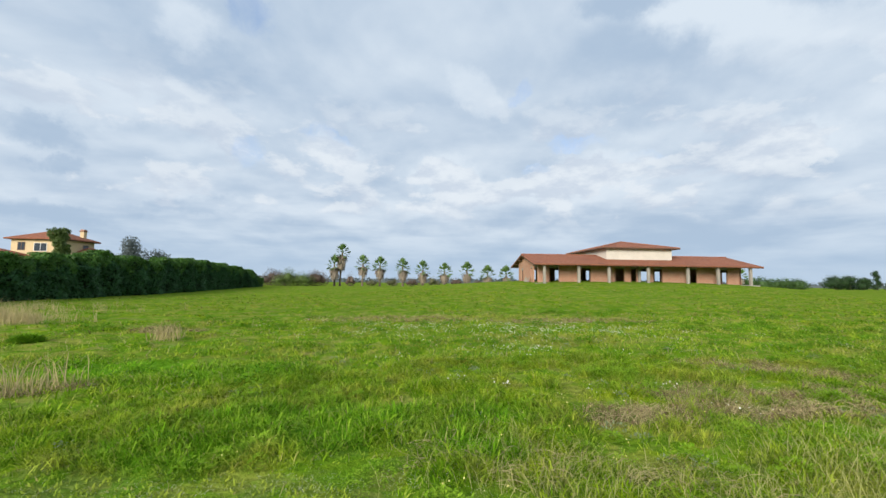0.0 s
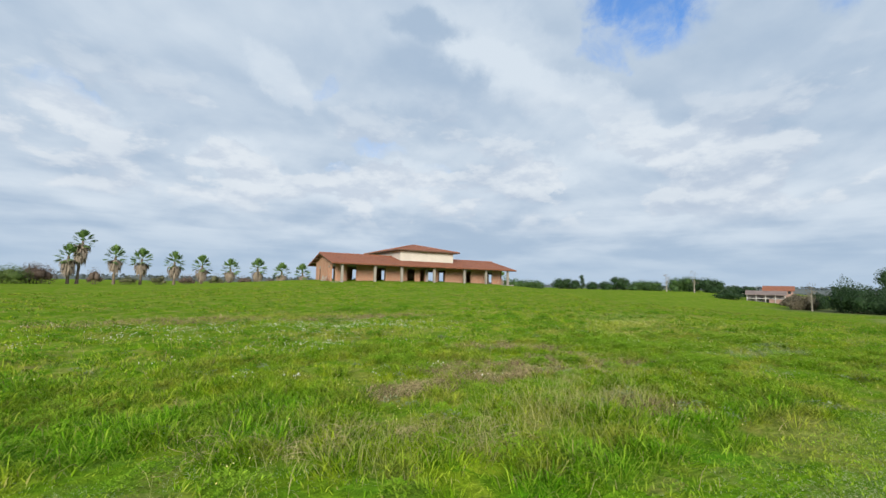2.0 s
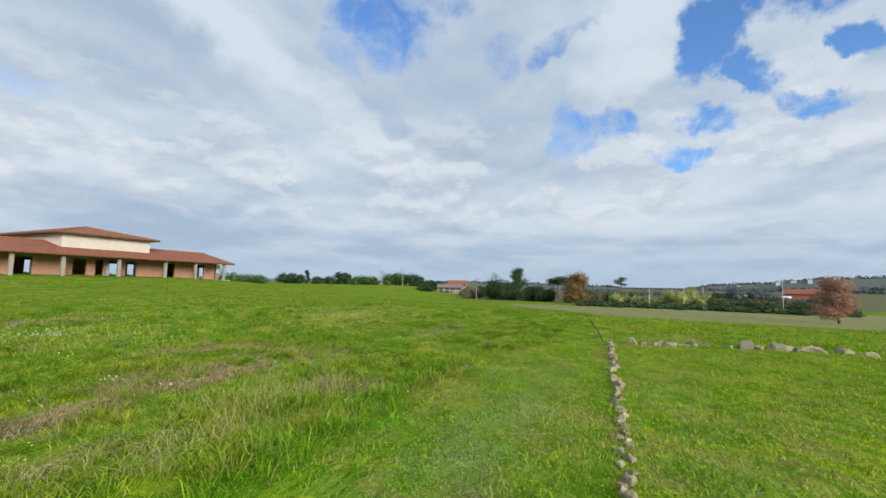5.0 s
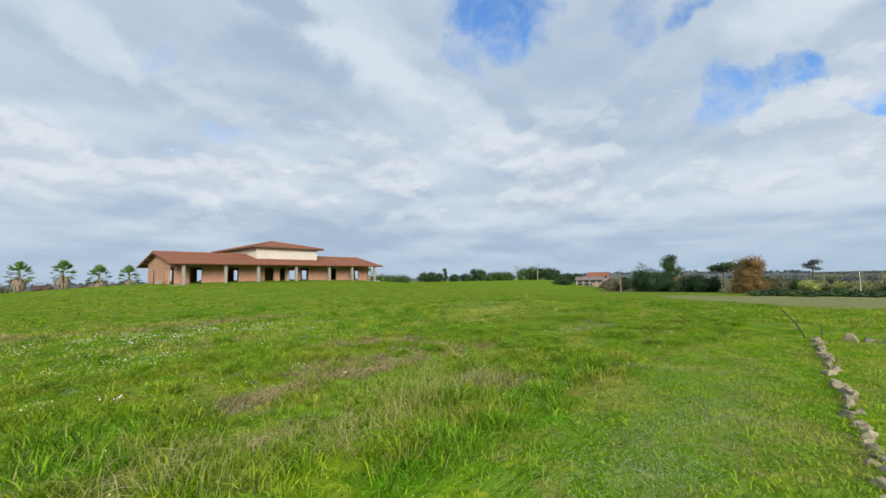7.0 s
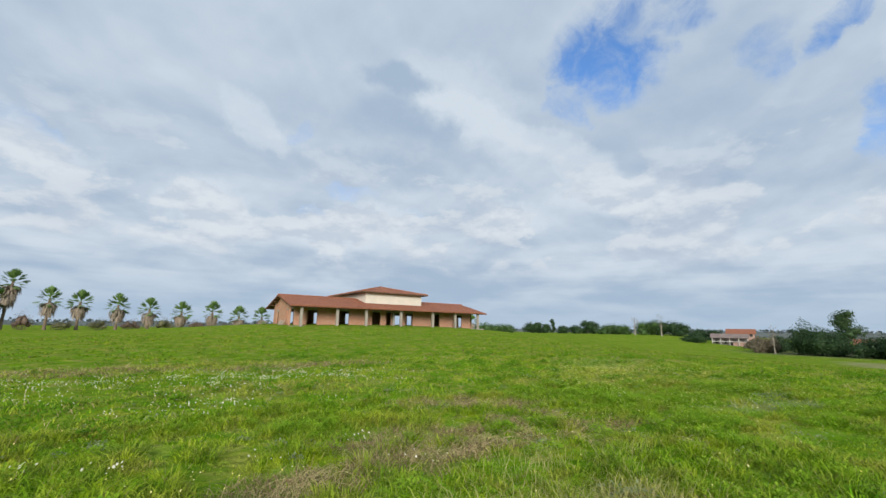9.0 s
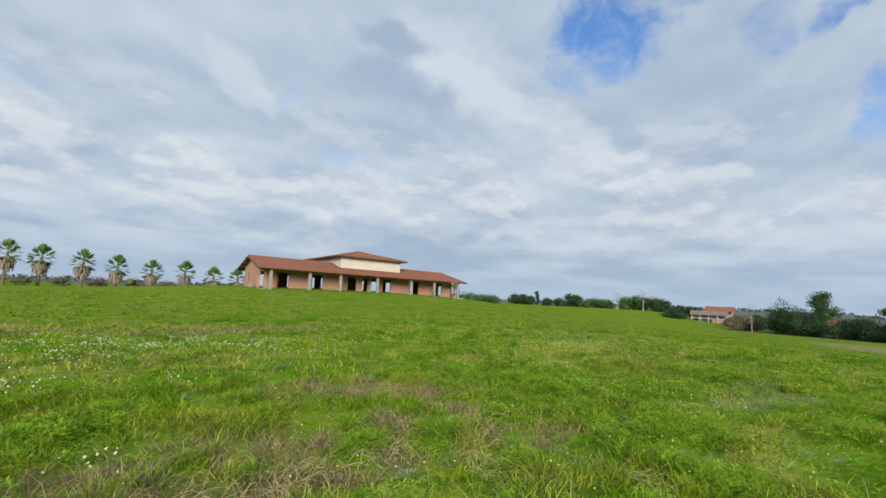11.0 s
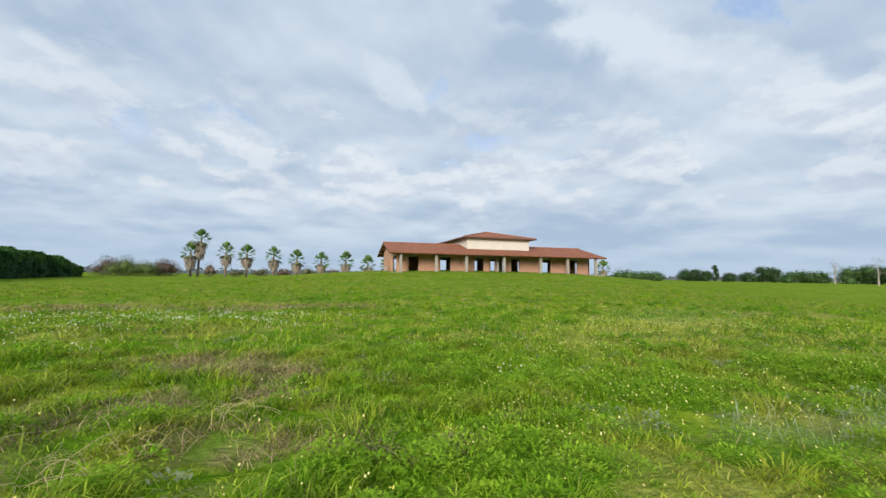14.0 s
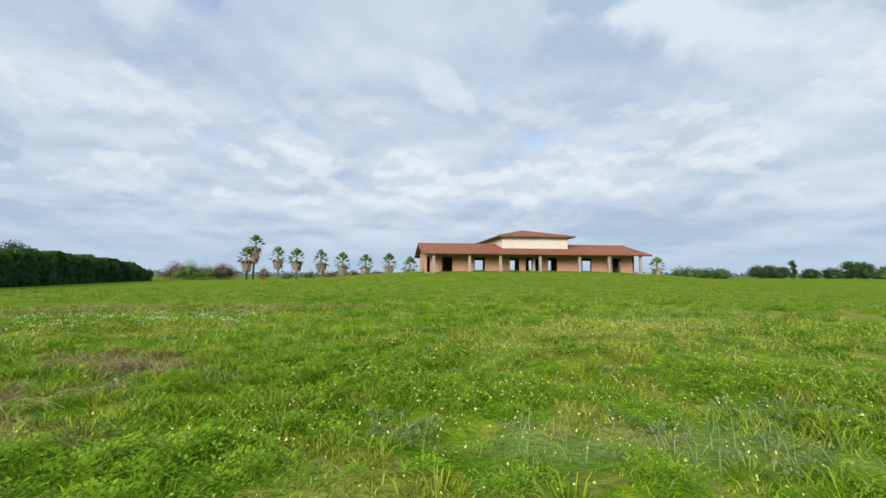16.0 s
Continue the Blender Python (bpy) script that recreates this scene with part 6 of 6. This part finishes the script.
    for n, near, far, wide in ((9000, 0.0, 9, 1.0), (9000, 8.5, 24, 2.4)):
        x, y = scatter(n, -20, 34, 0.8, 26, near, far)
        k = clumpy(x + 5, y) > 0.5
        x, y = x[k], y[k]
        blades("dry_stalks", x, y, 0.06 + 0.22 * rng.random(len(x)) ** 1.5, rng.uniform(0.004, 0.007, len(x)) * wide, M_STRAW, "single dry straws among the grass", 1.2)


def weeds(name, n, x0, x1, y0, y1, near, far, size, leaves, material, label, where=None, spread_=0.15, short=False):
    """Low rosettes of broad leaves."""
    x, y = scatter(n, x0, x1, y0, y1, near, far)
    k = mown(x, y) > 0.6 if short else mown(x, y) < 0.5
    if where is not None:
        k &= where(x, y)
    x, y = x[k], y[k]
    m = len(x)
    s = size * rng.uniform(0.6, 1.4, m)
    spread = spread_ * rng.uniform(0.5, 1.4, m)
    X, Y, S, R = np.repeat(x, leaves), np.repeat(y, leaves), np.repeat(s, leaves), np.repeat(spread, leaves)
    a = rng.uniform(0, 2 * np.pi, m * leaves)
    q = np.sqrt(rng.random(m * leaves))
    X, Y = X + np.cos(a) * q * R, Y + np.sin(a) * q * R
    el = rng.uniform(-0.1, 0.9, m * leaves)
    b = a + rng.normal(0, 0.7, m * leaves)
    d = np.stack([np.cos(b) * np.cos(el), np.sin(b) * np.cos(el), np.sin(el)], 1)
    side = np.stack([-np.sin(b), np.cos(b), 0 * b], 1)
    o = np.stack([X, Y, turf(X, Y) + 0.02 + R * 0.80 * (1 - q * q) * rng.uniform(0.55, 1.0, m * leaves)], 1)
    w = (S * 0.21)[:, None]
    L = S[:, None]
    v = np.stack([o, o + d * L * 0.5 + side * w, o + d * L - [[0, 0, 0.15]] * L, o + d * L * 0.5 - side * w], 1).reshape(-1, 3)
    q = np.arange(m * leaves)[:, None] * 4
    ob = tri_mesh(name, v, np.concatenate([q + [[0, 1, 2]], q + [[0, 2, 3]]]), material)
    tagged(ob, label, "weeds", kind="stuff")


def flowers(name, spots_, petals, rad, h, material, label):
    """Small open flowers on stalks, each a ring of petals."""
    x, y = spots_
    k = mown(x, y) < 0.3
    x, y = x[k], y[k]
    n = len(x)
    z = turf(x, y) + h * rng.uniform(0.6, 1.25, n)
    c = np.stack([x, y, z], 1)
    tilt = rng.normal(0, 0.35, (n, 2)) + [[0.15, 0.55]]
    rr = rad * rng.uniform(0.7, 1.3, n)
    V = [c + np.stack([0 * x, 0 * x, rr * 0.25], 1)]
    for k in range(petals * 2):
        a = np.pi * k / petals
        q = rr * (1.0 if k % 2 == 0 else 0.72)
        dx, dy = np.cos(a) * q, np.sin(a) * q
        V.append(c + np.stack([dx, dy, tilt[:, 0] * dx + tilt[:, 1] * dy], 1))
    m = petals * 2 + 1
    v = np.stack(V, 1).reshape(-1, 3)
    q = np.arange(n)[:, None] * m
    f = np.concatenate([q + [[0, 1 + k, 1 + (k + 1) % (m - 1)]] for k in range(m - 1)])
    tagged(tri_mesh(name, v, f, material), label, "flowers", kind="stuff")


def matted(name, rows, per, material, label):
    """Long dead stalks lying over one another in bowed mats."""
    V, F, at = [], [], 0
    for cx, cy, a, b, turn in rows:
        n = int(per * a * b * 3.14)
        q, w = np.sqrt(rng.random(n)), rng.uniform(0, 2 * np.pi, n)
        u, v = np.cos(w) * q * a, np.sin(w) * q * b
        c, k = math.cos(radians(turn)), math.sin(radians(turn))
        x, y = cx + u * c - v * k, cy + u * k + v * c
        head = radians(turn) + rng.normal(0, 0.7, n) + np.pi * (rng.random(n) < 0.5)
        curl = rng.normal(0, 0.5, n)
        length = rng.uniform(0.18, 0.50, n)
        lift = rng.uniform(0.01, 0.12, n)
        wide = rng.uniform(0.003, 0.006, n)
        rings = []
        for i in range(5):
            rings.append(np.stack([x, y, turf(x, y) + 0.03 + lift * math.sin(math.pi * (i + 0.3) / 4.6)], 1))
            h = head + curl * i
            x, y = x + np.cos(h) * length / 4, y + np.sin(h) * length / 4
        side = np.stack([-np.sin(head), np.cos(head), 0.5 + 0 * head], 1) * (wide / 2)[:, None]
        v = np.stack([p + sgn * side for p in rings for sgn in (-1, 1)], 1).reshape(-1, 3)
        base = at + np.arange(n)[:, None] * 10
        for i in range(4):
            o = 2 * i
            F += [base + [[o, o + 1, o + 3]], base + [[o, o + 3, o + 2]]]
        V.append(v)
        at += len(v)
    tagged(tri_mesh(name, np.concatenate(V), np.concatenate(F), material), label, "grass", kind="stuff")


grow()
matted("straw_mat", STRAW, 150, M_STRAW, "pale matted straw lying over the grass")
weeds("leafy_weeds", 2600, -10, 25, 1.0, 13, 0.0, 9.5, 0.042, 150, M_WEED, "low bushy broad-leaved green weeds", lambda x, y: ((clumpy(x * 0.8 + 3, y * 0.9) > np.where(x > 10.5, 0.40, 0.66)) & ~inside(DRY, x, y, 1.1) & ~inside(GREY, x, y)) | inside(WEED, x, y, 1.2), 0.20)
weeds("leafy_weeds", 6500, 3, 25, 1.5, 13, 0.0, 9.5, 0.045, 110, M_WEED, "dense clumps of broad-leaved green weeds", lambda x, y: inside(WEED, x, y, 1.0), 0.22)
weeds("leafy_weeds", 6000, -20, 42, 0, 30, 8, 26, 0.085, 52, M_DEEP_WEED, "bushy green weeds in the meadow", lambda x, y: ((clumpy(x * 0.7 + 3, y * 0.8) > np.where(x > 10, 0.62, 0.70)) & ~inside(DRY, x, y, 1.1)) | inside(WEED, x, y, 1.1), 0.28)
weeds("dark_bush", 900, -13.0, -11.8, 13.5, 14.4, 0.0, 40, 0.10, 30, M_DEEP_WEED, "low dark green bush in the meadow", lambda x, y: np.hypot(x + 12.4, (y - 13.95) * 1.3) < 0.24, 0.24)
weeds("grey_weeds", 3500, -10, 25, 1.0, 16, 0.0, 12, 0.055, 22, M_GREY, "grey-green thistle-like weeds", lambda x, y: (tuftiness(x * 0.6 - 5, y * 0.6) > 0.74) | inside(GREY, x, y), 0.12)
weeds("clover", 6500, -3, 17, -10, 3.0, 0.0, 16, 0.026, 16, M_WEED, "low clover in the mown grass", lambda x, y: tuftiness(x * 0.8, y * 0.8) > 0.35, 0.10, True)
flowers("daisies", cluster([(a, b, c, d, n) for a, b, c, d, n in DAISY], 9), 6, 0.0125, 0.19, M_WHITE, "small white daisies in drifts")
flowers("yellow_flowers", cluster([(a, b, c, d, int(n * 1.9)) for a, b, c, d, n in YELLOWS], 3), 5, 0.0085, 0.21, M_YELLOW, "small yellow flowers among the weeds")
x, y = scatter(16000, 10, 25, 1.5, 20, 0.0, 14)
k = inside(GREY, x, y, 1.3)
blades("grey_grass", x[k], y[k], rng.uniform(0.08, 0.26, k.sum()), rng.uniform(0.006, 0.012, k.sum()), M_GREY, "grey-green feathery stalks among the weeds", 0.9)
x, y = cluster([(3.4, 3.6, 0.9, 0.35, 700), (5.0, 3.4, 0.8, 0.3, 500), (1.6, 4.2, 0.7, 0.4, 300), (6.8, 4.6, 0.8, 0.4, 300)], 20)
blades("seeding_grass", x, y, rng.uniform(0.15, 0.38, len(x)), rng.uniform(0.003, 0.007, len(x)), M_SEED, "pale seeding grass at the edge of the mown strip", 1.1)
x, y = cluster([(-18.5, 20.4, 0.9, 0.6, 900), (-21.0, 21.5, 0.8, 0.6, 500), (-8.5, 14.7, 0.12, 0.10, 160), (-6.9, 8.0, 0.3, 0.2, 160), (-25.0, 27.5, 2.5, 1.2, 700)])
blades("tall_dry_grass", x, y, rng.uniform(0.3, 0.85, len(x)), rng.uniform(0.008, 0.018, len(x)), M_STRAW, "tall pale dry grass near the hedge", 0.6)
